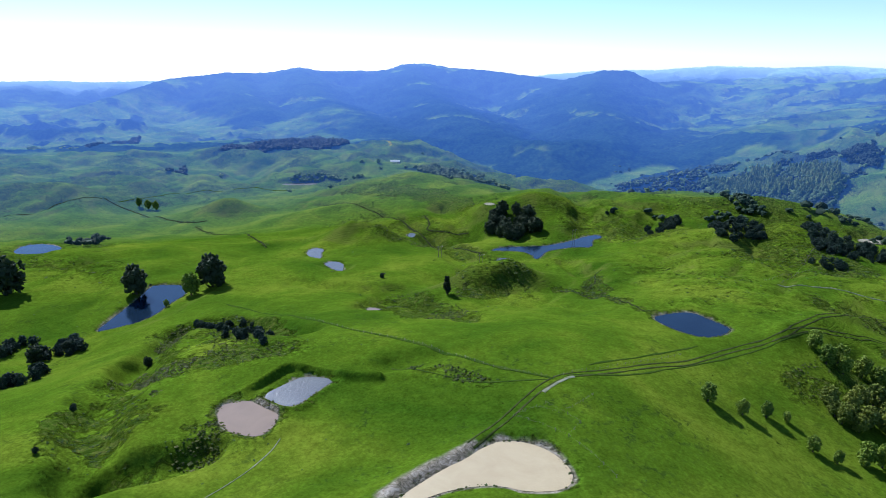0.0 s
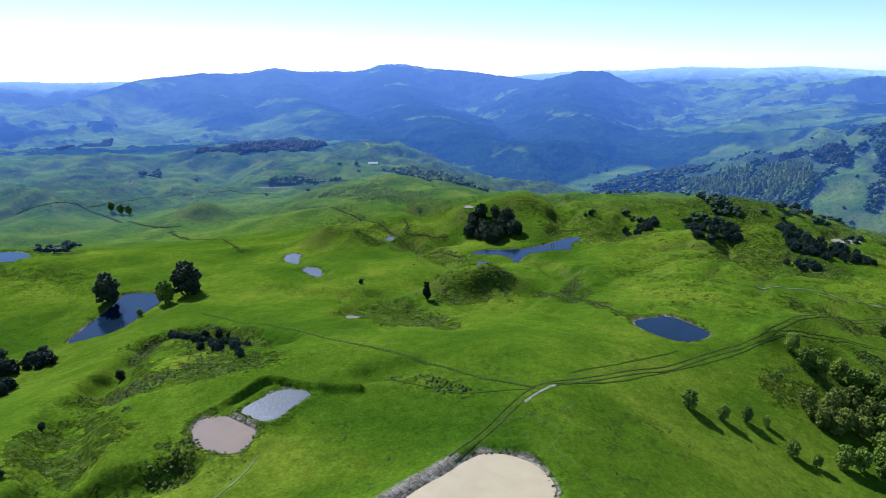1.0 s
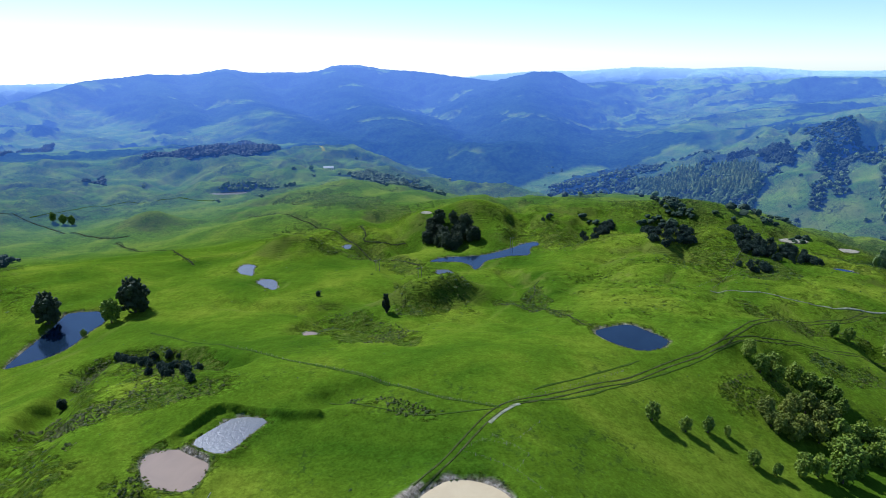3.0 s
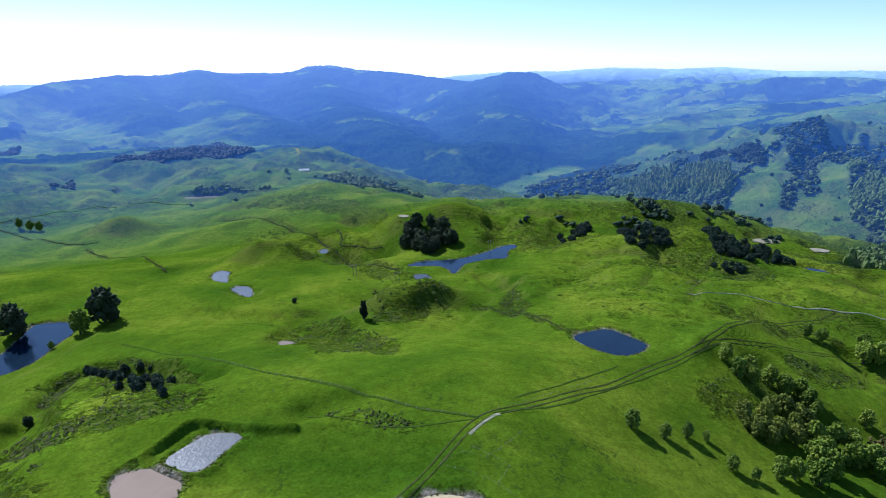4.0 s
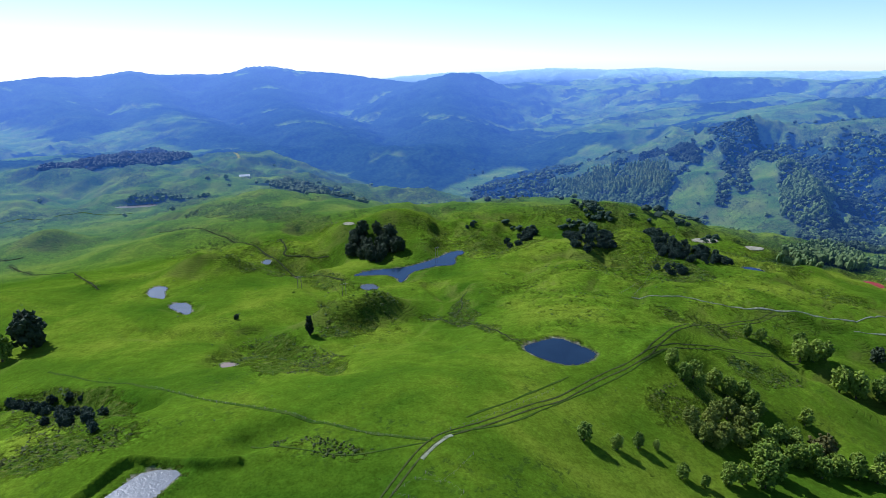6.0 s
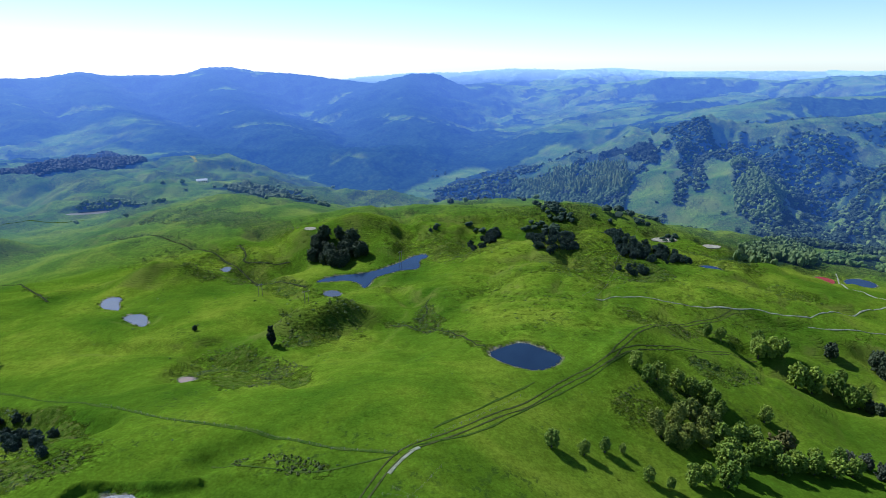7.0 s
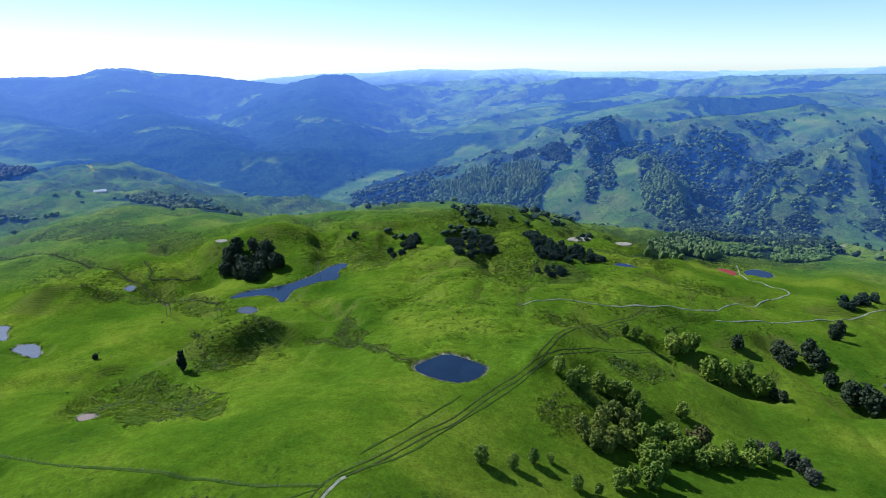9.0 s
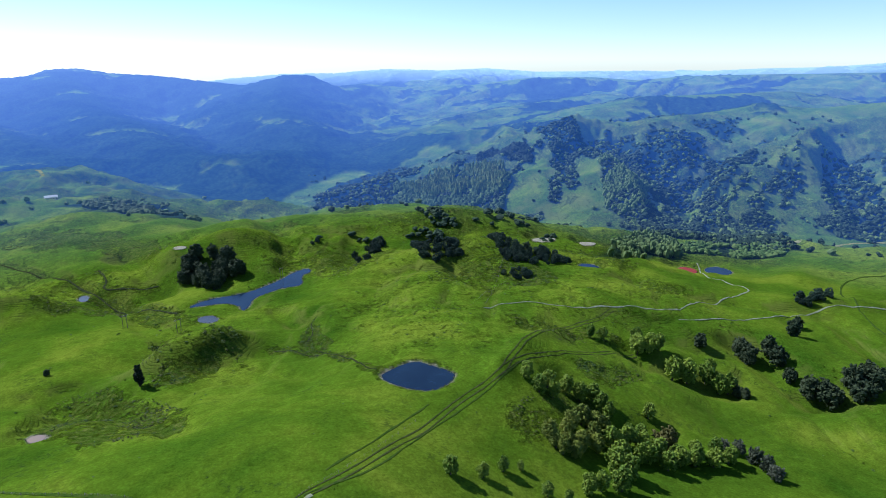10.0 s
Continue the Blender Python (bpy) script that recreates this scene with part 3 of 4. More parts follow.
def times(nodes, links, a, b, how="MULTIPLY"):
    n = nodes.new("ShaderNodeMath")
    n.operation = how
    for socket, value in ((n.inputs[0], a), (n.inputs[1], b)):
        if isinstance(value, (int, float)):
            socket.default_value = value
        else:
            links.new(value, socket)
    return n.outputs[0]


def bumped(nodes, links, bsdf, height, strength, metres):
    b = nodes.new("ShaderNodeBump")
    b.inputs["Strength"].default_value, b.inputs["Distance"].default_value = strength, metres
    links.new(height, b.inputs["Height"])
    links.new(b.outputs[0], bsdf.inputs["Normal"])


def land_cover(name, glow):
    """Pasture, rough grass, wood and clay, laid out by the mesh's own values."""
    m, nodes, links, bsdf = surface(name, 0.9)
    place = nodes.new("ShaderNodeNewGeometry").outputs["Position"]

    def value(key):
        n = nodes.new("ShaderNodeAttribute")
        n.attribute_name = key
        return n.outputs["Fac"]

    wide = noise_node(nodes, links, 75, 4, 0.55, place, 0.6)
    fine = noise_node(nodes, links, 5.5, 5, 0.7, place)
    tufts = noise_node(nodes, links, 1.3, 3, 0.7, place)
    steep = value("steep")
    grass = ramp(nodes, links, wide, (0.3, (0.030, 0.070, 0.004)), (0.5, (0.063, 0.110, 0.006)), (0.7, (0.118, 0.156, 0.012)))
    grass = blend(nodes, links, 0.7, grass, ramp(nodes, links, fine, (0.3, 0.62), (0.7, 1.32)), "MULTIPLY")
    grass = blend(nodes, links, 0.6, grass, ramp(nodes, links, tufts, (0.3, 0.6), (0.72, 1.36)), "MULTIPLY")
    mottled = ramp(nodes, links, noise_node(nodes, links, 2.6, 4, 0.75, place), (0.36, 0.5), (0.5, 1.0), (0.64, 1.55))
    grass = blend(nodes, links, times(nodes, links, times(nodes, links, value("rough"), 1.3), 0.12, "ADD"), grass, mottled, "MULTIPLY")
    patches = ramp(nodes, links, noise_node(nodes, links, 19, 5, 0.7, place, 0.8), (0.36, 0.55), (0.5, 1.0), (0.64, 1.4))
    grass = blend(nodes, links, times(nodes, links, value("rough"), 1.2), grass, patches, "MULTIPLY")
    # dry grass on the steep faces
    grass = blend(nodes, links, times(nodes, links, steep, ramp(nodes, links, noise_node(nodes, links, 38, 4, 0.6, place), (0.42, 0.0), (0.62, 0.6))), grass, (0.105, 0.115, 0.022))
    # stock tracks run round the slopes as thin broken steps
    cut = nodes.new("ShaderNodeSeparateXYZ")
    links.new(place, cut.inputs[0])
    bend = times(nodes, links, noise_node(nodes, links, 22, 3, 0.6, place), 16.0)
    steps = times(nodes, links, times(nodes, links, times(nodes, links, cut.outputs[2], 5.2), bend, "ADD"), 0.0, "SINE")
    broken = ramp(nodes, links, noise_node(nodes, links, 11, 3, 0.6, place), (0.42, 0.0), (0.58, 1.0))
    treads = times(nodes, links, times(nodes, links, ramp(nodes, links, steps, (0.45, 0.0), (0.85, 1.0)), broken), steep)
    grass = blend(nodes, links, times(nodes, links, treads, 0.35), grass, (0.030, 0.050, 0.008))
    # rushes and dry patches, thick in the rough ground and thin in the paddocks
    clumps = ramp(nodes, links, noise_node(nodes, links, 3.2, 5, 0.7, place, 0.4), (0.52, 0.0), (0.60, 1.0))
    where = ramp(nodes, links, noise_node(nodes, links, 48, 5, 0.65, place, 1.0), (0.50, 0.0), (0.64, 1.0))
    grass = blend(nodes, links, times(nodes, links, times(nodes, links, clumps, where), 0.75), grass, (0.022, 0.042, 0.008))
    dense = times(nodes, links, noise_node(nodes, links, 5.0, 6, 0.72, place, 0.7), times(nodes, links, value("rough"), 0.3), "ADD")
    rough_fac = times(nodes, links, ramp(nodes, links, dense, (0.665, 0.0), (0.73, 1.0)), 0.85)
    scrub = ramp(nodes, links, noise_node(nodes, links, 3.6, 5, 0.75, place), (0.36, (0.020, 0.044, 0.005)), (0.5, (0.050, 0.086, 0.009)), (0.66, (0.12, 0.125, 0.03)))
    colour = blend(nodes, links, rough_fac, grass, scrub)
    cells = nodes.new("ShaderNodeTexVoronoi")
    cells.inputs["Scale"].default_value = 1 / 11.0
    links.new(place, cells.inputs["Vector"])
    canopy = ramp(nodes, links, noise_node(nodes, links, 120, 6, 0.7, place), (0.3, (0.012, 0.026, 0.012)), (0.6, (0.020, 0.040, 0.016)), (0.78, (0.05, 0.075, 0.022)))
    # crown-sized cells, lighter in the middle and darker towards their edges
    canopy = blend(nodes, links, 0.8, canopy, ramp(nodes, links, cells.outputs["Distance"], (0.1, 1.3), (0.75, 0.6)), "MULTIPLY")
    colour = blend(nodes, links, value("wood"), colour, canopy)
    clay = ramp(nodes, links, noise_node(nodes, links, 3.5, 6, 0.75, place, 1.5), (0.34, (0.06, 0.055, 0.035)), (0.5, (0.20, 0.17, 0.125)), (0.68, (0.42, 0.38, 0.31)))
    colour = blend(nodes, links, value("clay"), colour, clay)
    links.new(colour, bsdf.inputs["Base Color"])
    bsdf.inputs["Specular IOR Level"].default_value = 0.0
    # blades catch the light along the surface
    links.new(times(nodes, links, times(nodes, links, 1.0, value("wood"), "SUBTRACT"), 0.09), bsdf.inputs["Sheen Weight"])
    bsdf.inputs["Sheen Roughness"].default_value = 0.4
    bsdf.inputs["Sheen Tint"].default_value = (0.65, 0.85, 0.06, 1)
    mounds = times(nodes, links, times(nodes, links, rough_fac, 1.6), 0.28, "ADD")
    relief = times(nodes, links, times(nodes, links, treads, -0.3), times(nodes, links, mounds, times(nodes, links, times(nodes, links, fine, 1.4), times(nodes, links, tufts, 0.5), "ADD")), "ADD")
    bumped(nodes, links, bsdf, relief, 1.0, 1.2)
    # the far sheet has its blue haze painted in as emission
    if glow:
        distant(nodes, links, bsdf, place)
    return m


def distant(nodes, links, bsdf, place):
    """Paints haze as blue emission that grows with distance, on backdrop and far trees."""
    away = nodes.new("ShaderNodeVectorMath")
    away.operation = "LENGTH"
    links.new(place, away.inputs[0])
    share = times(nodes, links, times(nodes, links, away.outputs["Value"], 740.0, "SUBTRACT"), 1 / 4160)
    haze_glow = ramp(nodes, links, share, (0.0, (0.0, 0.0, 0.0)), (0.05, (0.006, 0.014, 0.038)), (0.11, (0.014, 0.035, 0.104)), (0.19, (0.018, 0.052, 0.17)), (0.3, (0.026, 0.070, 0.225)), (0.6, (0.056, 0.118, 0.35)), (0.86, (0.10, 0.18, 0.46)), (1.0, (0.36, 0.52, 0.8)))
    links.new(haze_glow, bsdf.inputs["Emission Color"])
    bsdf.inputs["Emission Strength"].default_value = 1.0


def foliage(name, dark, light, size=1.2, far=False):
    m, nodes, links, bsdf = surface(name, 0.75)
    place = nodes.new("ShaderNodeNewGeometry")
    spread = noise_node(nodes, links, size, 3, 0.7, place.outputs["Position"])
    each = nodes.new("ShaderNodeObjectInfo").outputs["Random"]
    pick = times(nodes, links, times(nodes, links, spread, 0.55), times(nodes, links, times(nodes, links, place.outputs["Random Per Island"], 0.35), times(nodes, links, each, 0.35), "ADD"), "ADD")
    colour = ramp(nodes, links, pick, (0.25, dark), (0.85, light))
    links.new(colour, bsdf.inputs["Base Color"])
    # far leaves also emit blue, haze painted into the material
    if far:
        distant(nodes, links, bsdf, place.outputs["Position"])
    through_leaf = nodes.new("ShaderNodeBsdfTranslucent")
    links.new(blend(nodes, links, 1.0, colour, (1.6, 1.5, 0.7), "MULTIPLY"), through_leaf.inputs["Color"])
    both = nodes.new("ShaderNodeMixShader")
    both.inputs[0].default_value = 0.35
    links.new(bsdf.outputs[0], both.inputs[1])
    links.new(through_leaf.outputs[0], both.inputs[2])
    links.new(both.outputs[0], nodes["Material Output"].inputs["Surface"])
    return m


def plain(name, rough_, low, high, size, metal=0.0):
    m, nodes, links, bsdf = surface(name, rough_, low, metal)
    bsdf.inputs["Specular IOR Level"].default_value = 0.0
    place = nodes.new("ShaderNodeTexCoord").outputs["Object"]
    spread = noise_node(nodes, links, size, 5, 0.65, place)
    links.new(ramp(nodes, links, spread, (0.3, low), (0.7, high)), bsdf.inputs["Base Color"])
    bumped(nodes, links, bsdf, spread, 0.4, size * 0.1)
    return m


def water(name, shallow, deep, rough_, ripple, wave):
    m, nodes, links, bsdf = surface(name, rough_)
    place = nodes.new("ShaderNodeNewGeometry").outputs["Position"]
    links.new(ramp(nodes, links, noise_node(nodes, links, 14, 4, 0.6, place, 0.8), (0.3, deep), (0.7, shallow)), bsdf.inputs["Base Color"])
    bsdf.inputs["IOR"].default_value, bsdf.inputs["Specular IOR Level"].default_value = 1.33, 0.5
    if name in ("rippled_water", "milky_water"):
        bsdf.inputs["Coat Weight"].default_value, bsdf.inputs["Coat Roughness"].default_value = 0.45, 0.4
    ripples = noise_node(nodes, links, wave, 3, 0.6, place, 0.4)
    bumped(nodes, links, bsdf, ripples, ripple, wave * 0.25)
    return m


PASTURE, RANGES = land_cover("pasture", False), land_cover("hazed_far_ranges", True)
WATER = {
    "blue": water("blue_water", (0.010, 0.022, 0.04), (0.005, 0.012, 0.025), 0.07, 0.14, 1.2),
    "silver": water("rippled_water", (0.05, 0.06, 0.07), (0.03, 0.035, 0.045), 0.38, 0.8, 1.3),
    "tan": water("muddy_water", (0.27, 0.2, 0.14), (0.23, 0.17, 0.12), 0.16, 0.10, 1.5),
    "milky": water("milky_water", (0.46, 0.37, 0.21), (0.40, 0.31, 0.17), 0.42, 0.3, 1.3),
    "red": plain("red_gravel", 0.8, (0.17, 0.03, 0.03), (0.26, 0.06, 0.05), 3.0),
    "clay": plain("bare_clay", 0.9, (0.18, 0.165, 0.11), (0.32, 0.3, 0.22), 3.0),
}
LEAVES = {
    "willow": foliage("willow_leaves", (0.06, 0.125, 0.009), (0.25, 0.32, 0.034)),
    "dark": foliage("dark_leaves", (0.013, 0.030, 0.012), (0.062, 0.082, 0.034)),
    "olive": foliage("olive_green_leaves", (0.06, 0.105, 0.012), (0.23, 0.26, 0.035)),
    "rust": foliage("rust_leaves", (0.05, 0.062, 0.014), (0.15, 0.135, 0.032)),
    "grey": foliage("grey_leaves", (0.03, 0.044, 0.022), (0.11, 0.12, 0.075)),
    "narrow": foliage("conifer_leaves", (0.006, 0.014, 0.006), (0.022, 0.036, 0.012)),
    "bush": foliage("bush_leaves", (0.010, 0.024, 0.018), (0.045, 0.075, 0.045), 3.0),
}
# valley woods, with painted haze glow setting in beyond 740 m
WOODLAND = {
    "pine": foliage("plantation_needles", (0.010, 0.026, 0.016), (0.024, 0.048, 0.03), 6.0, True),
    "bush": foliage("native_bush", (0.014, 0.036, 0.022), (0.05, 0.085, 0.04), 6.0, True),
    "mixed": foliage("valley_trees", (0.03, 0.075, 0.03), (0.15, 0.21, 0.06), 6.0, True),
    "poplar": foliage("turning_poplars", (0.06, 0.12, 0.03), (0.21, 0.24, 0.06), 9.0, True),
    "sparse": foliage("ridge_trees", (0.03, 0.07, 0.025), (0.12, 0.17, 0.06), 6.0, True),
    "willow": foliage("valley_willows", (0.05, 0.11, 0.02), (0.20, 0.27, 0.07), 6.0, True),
}
BARK = plain("bark", 0.9, (0.06, 0.045, 0.03), (0.16, 0.13, 0.1), 0.05)
GRAVEL = plain("pale_gravel", 0.9, (0.12, 0.14, 0.07), (0.28, 0.28, 0.19), 2.0)
EARTH = plain("worn_earth", 0.95, (0.022, 0.040, 0.007), (0.08, 0.085, 0.03), 2.5)
FAINT = plain("trodden_grass", 0.95, (0.025, 0.06, 0.006), (0.06, 0.085, 0.015), 2.5)
PEAT = plain("wet_peat", 0.9, (0.015, 0.022, 0.01), (0.05, 0.06, 0.02), 2.0)
TIMBER = plain("grey_timber", 0.85, (0.12, 0.1, 0.08), (0.28, 0.25, 0.21), 0.2)
PAINT = plain("white_weatherboard", 0.6, (0.62, 0.62, 0.58), (0.8, 0.8, 0.77), 0.8)
ROOFING = plain("pale_iron_roof", 0.4, (0.5, 0.52, 0.54), (0.66, 0.67, 0.68), 1.0, 0.3)
PANE = surface("dark_glass", 0.08, (0.02, 0.025, 0.03))[0]


# ---- the ground, one sheet to the horizon ----
def sheet(name, xs, ys, zs, faces, values, material):
    me = bpy.data.meshes.new(name)
    used = np.unique(faces)
    back = np.zeros(xs.size, np.int64)
    back[used] = np.arange(len(used))
    faces = back[faces]
    me.vertices.add(len(used))
    me.loops.add(faces.size)
    me.polygons.add(len(faces))
    me.vertices.foreach_set("co", np.column_stack([xs.ravel()[used], ys.ravel()[used], zs.ravel()[used]]).astype(np.float32).ravel())
    me.loops.foreach_set("vertex_index", faces.ravel().astype(np.int32))
    me.polygons.foreach_set("loop_start", np.arange(0, faces.size, faces.shape[1], dtype=np.int32))
    me.update(calc_edges=True)
    me.shade_smooth()
    for key, v in values.items():
        me.attributes.new(key, "FLOAT", "POINT").data.foreach_set("value", np.asarray(v, np.float32).ravel()[used])
    me.materials.append(material)
    return new(name, me)


def cover(x, y):
    """How much wood, rough grass and clay there is at each place, 0 to 1."""
    r, turn = np.hypot(x, y), np.degrees(np.arctan2(x, y))
    patch = fractal(x, y, 260, 101, 5, 0.6)
    wooded = step(1500, 1750, r + 300 * step(4, 9, turn)) * np.maximum(step(-17, -9, turn + 6 * patch), 0.9 * step(2800, 3200, r + 300 * patch - 800 * step(-17, -25, turn))) * step(25, 17, turn + 5 * patch) * step(-1.15, -0.9, patch)
    ravine = np.zeros(np.shape(x))
    beyond = (r > 900) & (turn > 10)
    ravine[beyond] = land(x[beyond], y[beyond], True)[1]
    hill = step(930, 1080, r) * step(14, 19, turn)
    wooded = np.maximum(wooded, step(0.58, 0.70, ravine + 0.4 * patch) * hill * step(0.75, 0.5, patch * 0.5 + fractal(x, y, 420, 118, 2) * 0.4))
    wooded = np.maximum(wooded, step(0.42, 0.55, np.where(turn > 20, 0.6 * ravine + 0.5 * patch, patch)) * step(1300, 1800, r))
    wooded = np.maximum(wooded, step(-0.25, -0.05, patch) * step(1350, 1600, r) * step(3000, 2600, r) * step(13, 16, turn) * step(33, 26, turn))
    rough_ = (0.28 + 0.42 * step(-0.3, 0.6, fractal(x, y, 75, 111, 4, 0.6))) * step(380, 620, r + 130 * fractal(x, y, 150, 115, 2)) * step(-0.5, 0.1, fractal(x, y, 210, 116, 2) + 0.15)
    rough_ *= 1 - 0.75 * step(-7, -13, turn) * step(740, 820, r) * step(1130, 1040, r)
    rough_ *= 1 - 0.4 * step(160, 100, x) * step(-260, -200, x) * step(560, 600, y) * step(960, 900, y)
    clay = np.zeros(np.shape(x))

    def near(ring, reach):
        lo, hi = ring.min(0) - reach, ring.max(0) + reach
        return (x > lo[0]) & (x < hi[0]) & (y > lo[1]) & (y < hi[1])

    for ring in ROUGH:
        k = near(ring, 12)
        d = beside(x[k], y[k], ring) + 9 * fractal(x[k], y[k], 22, 120, 3)
        rough_[k] = np.maximum(rough_[k], step(6, -8, d) * (0.74 + 0.36 * fractal(x[k], y[k], 26, 121, 3)))
    for kind, ring in WOODS:
        k = near(ring, 20)
        wooded[k] = np.maximum(wooded[k], step(6, -8, beside(x[k], y[k], ring)))
    wooded = np.maximum(wooded, 0.95 * step(8, 10, turn) * step(24, 20, turn) * step(1330, 1420, r) * step(2300, 2000, r))
    # the flat field on the valley floor is kept clear
    wooded *= step(34, 46, along(x, y, ((350, 1400), (400, 1540), (470, 1620), (600, 1720)))[0] + 12 * rough(x, y, 60, 140))
    for ring in MUD:
        k = near(ring, 6)
        clay[k] = np.maximum(clay[k], step(1.5, -1, beside(x[k], y[k], ring) + rough(x[k], y[k], 5, 130)))
    for kind, level, bank, reach, ring in POND_SHAPES:
        k = near(ring, 8)
        d = beside(x[k], y[k], ring)
        rim = {"tan": 1.9, "milky": 2.8}.get(kind, 2.0 if level == 41 else 1.0)
        clay[k] = np.maximum(clay[k], step(rim, rim * 0.4, d + 1.2 * rough(x[k], y[k], 5, 131)))
        rough_[k] = np.maximum(rough_[k], step(6, 1, d + 2 * rough(x[k], y[k], 8, 132)) * (0.8 if kind == "tan" else 0.5))
    for kind, half, line in TRACKS:
        if kind == "creek":
            k = near(line, 14)
            rough_[k] = np.maximum(rough_[k], step(7, 1, along(x[k], y[k], line)[0] + 3 * rough(x[k], y[k], 15, 133)) * 0.75)
    return wooded, rough_, clay


az = np.radians(np.concatenate([np.arange(-43, 72, 0.15), np.arange(72, 317, 3.5)]))
rad = np.concatenate([[0.0, 8.0, 25.0, 50.0, 75.0], 95 * 1.0062 ** np.arange(0, 370), 930 * 1.0036 ** np.arange(0, 170), 1715 * 1.0062 ** np.arange(1, 173)])
A, R = np.meshgrid(az, rad)
GX, GY = R * np.sin(A), R * np.cos(A)
GZ = ground_height(GX, GY)
wooded, rough_grass, clay = cover(GX, GY)
# woods stand above the ground as a closed canopy where single trees can no longer be told
GZ = GZ + wooded * step(1450, 1700, R) * (5 + 3.5 * rough(GX, GY, 26, 150) + 2.5 * rough(GX, GY, 11, 151))
rows, cols = GX.shape
i, j = np.meshgrid(np.arange(rows - 1), np.arange(cols), indexing="ij")
k = (j + 1) % cols
quads = np.stack([(i + 1) * cols + j, (i + 1) * cols + k, i * cols + k, i * cols + j], -1).reshape(-1, 4)
split = int(np.searchsorted(rad, 740.0)) * cols
slope = np.hypot(np.gradient(GZ, axis=0) / np.gradient(R, axis=0), np.gradient(GZ, axis=1) / np.maximum(0.5, R * np.gradient(A, axis=1)))
values = {"steep": step(0.2, 0.42, slope) * step(330, 480, R), "wood": wooded, "rough": rough_grass, "clay": clay}
ground = tagged(sheet("ground", GX, GY, GZ, quads[:split], values, PASTURE), "rolling bright green pasture with rough gullies and knolls", "ground", kind="structure")
backdrop = tagged(sheet("backdrop", GX, GY, GZ, quads[split:], values, RANGES), "distant forested ranges and hills with blue haze painted as glow", "mountains", kind="structure")


def ground_at(x, y):
    return float(ground_height(np.array([x]), np.array([y]))[0])


def grounds(x, y):
    return ground_height(np.asarray(x, float), np.asarray(y, float))


# ---- water ----
POND_LABELS = {
    "blue": "deep blue farm pond with grassy banks", "silver": "small rippled pond glinting in the sun", "tan": "muddy tan pond inside a clay bank",
    "milky": "milky cream pond with a bare clay shore", "red": "red gravel pad on the valley flat", "clay": "bare pale clay pad in the pasture",
}
for kind, level, bank, reach, ring in POND_SHAPES:
    name = {"red": "gravel_pad", "clay": "clay_pad"}.get(kind, "pond")
    middle = ring.mean(0)
    grown = middle + (ring - middle) * (1 + 0.6 / np.hypot(*(ring - middle).T)[:, None])
    bm = bmesh.new()
    bm.faces.new([bm.verts.new((x, y, level + (0.5 if name != "pond" else 0))) for x, y in grown])
    bmesh.ops.triangulate(bm, faces=bm.faces[:])
    bmesh.ops.recalc_face_normals(bm, faces=bm.faces[:])
    if bm.faces[:][0].normal.z < 0:
        bmesh.ops.reverse_faces(bm, faces=bm.faces[:])
    me = bpy.data.meshes.new(name)
    bm.to_mesh(me)
    bm.free()
    me.materials.append(WATER[kind])
    tagged(new(name, me), POND_LABELS[kind], "pond" if name == "pond" else "pad", kind="structure")


# ---- trees ----
def part(name, bm, material, parent, label=""):
    me = bpy.data.meshes.new(name)
    bm.to_mesh(me)
    bm.free()
    me.materials.append(material)
    ob = new(name, me)
    ob.parent = parent
    return tagged(ob, label) if label else ob


def tube(bm, points, radii, sides=6):
    """A tapered limb through points."""
    rings = []
    for k, (p, r) in enumerate(zip(points, radii)):
        p = Vector(p)
        way = (Vector(points[min(k + 1, len(points) - 1)]) - Vector(points[max(k - 1, 0)])).normalized()
        side = way.orthogonal().normalized()
        up = way.cross(side)
        rings.append([bm.verts.new(p + (side * math.cos(q) + up * math.sin(q)) * r) for q in (2 * math.pi * s / sides for s in range(sides))])
    for a, b in zip(rings, rings[1:]):
        for s in range(sides):
            bm.faces.new((a[s], a[(s + 1) % sides], b[(s + 1) % sides], b[s]))
    bm.faces.new(rings[-1])
    bm.faces.new(rings[0][::-1])


BLOB = [(1, 0, 0), (-1, 0, 0), (0, 1, 0), (0, -1, 0), (0, 0, 1), (0, 0, -1)]
BLOB_FACES = [(0, 2, 4), (2, 1, 4), (1, 3, 4), (3, 0, 4), (2, 0, 5), (1, 2, 5), (3, 1, 5), (0, 3, 5)]


def tuft(bm, at, size, rng):
    """A small ragged clump of leaves."""
    turn = Euler((rng.uniform(0, 6.3), rng.uniform(0, 6.3), rng.uniform(0, 6.3))).to_matrix()
    vs = [bm.verts.new(Vector(at) + turn @ Vector((x * size * rng.uniform(0.6, 1.3), y * size * rng.uniform(0.6, 1.3), z * size * rng.uniform(0.35, 0.8)))) for x, y, z in BLOB]
    for f in BLOB_FACES:
        bm.faces.new([vs[q] for q in f])


TREE_SHAPES = {  # crown base, half width, lobes, leaf clumps, clump size
    "willow": (0.08, 0.38, 10, 460, 0.066),
    "olive": (0.08, 0.42, 11, 460, 0.066),
    "rust": (0.05, 0.44, 12, 480, 0.066),
    "grey": (0.0, 0.55, 9, 300, 0.09),
    "dark": (0.03, 0.42, 13, 480, 0.078),
    "narrow": (0.02, 0.2, 8, 260, 0.07),
    "bush": (0.0, 0.6, 8, 190, 0.115),
}
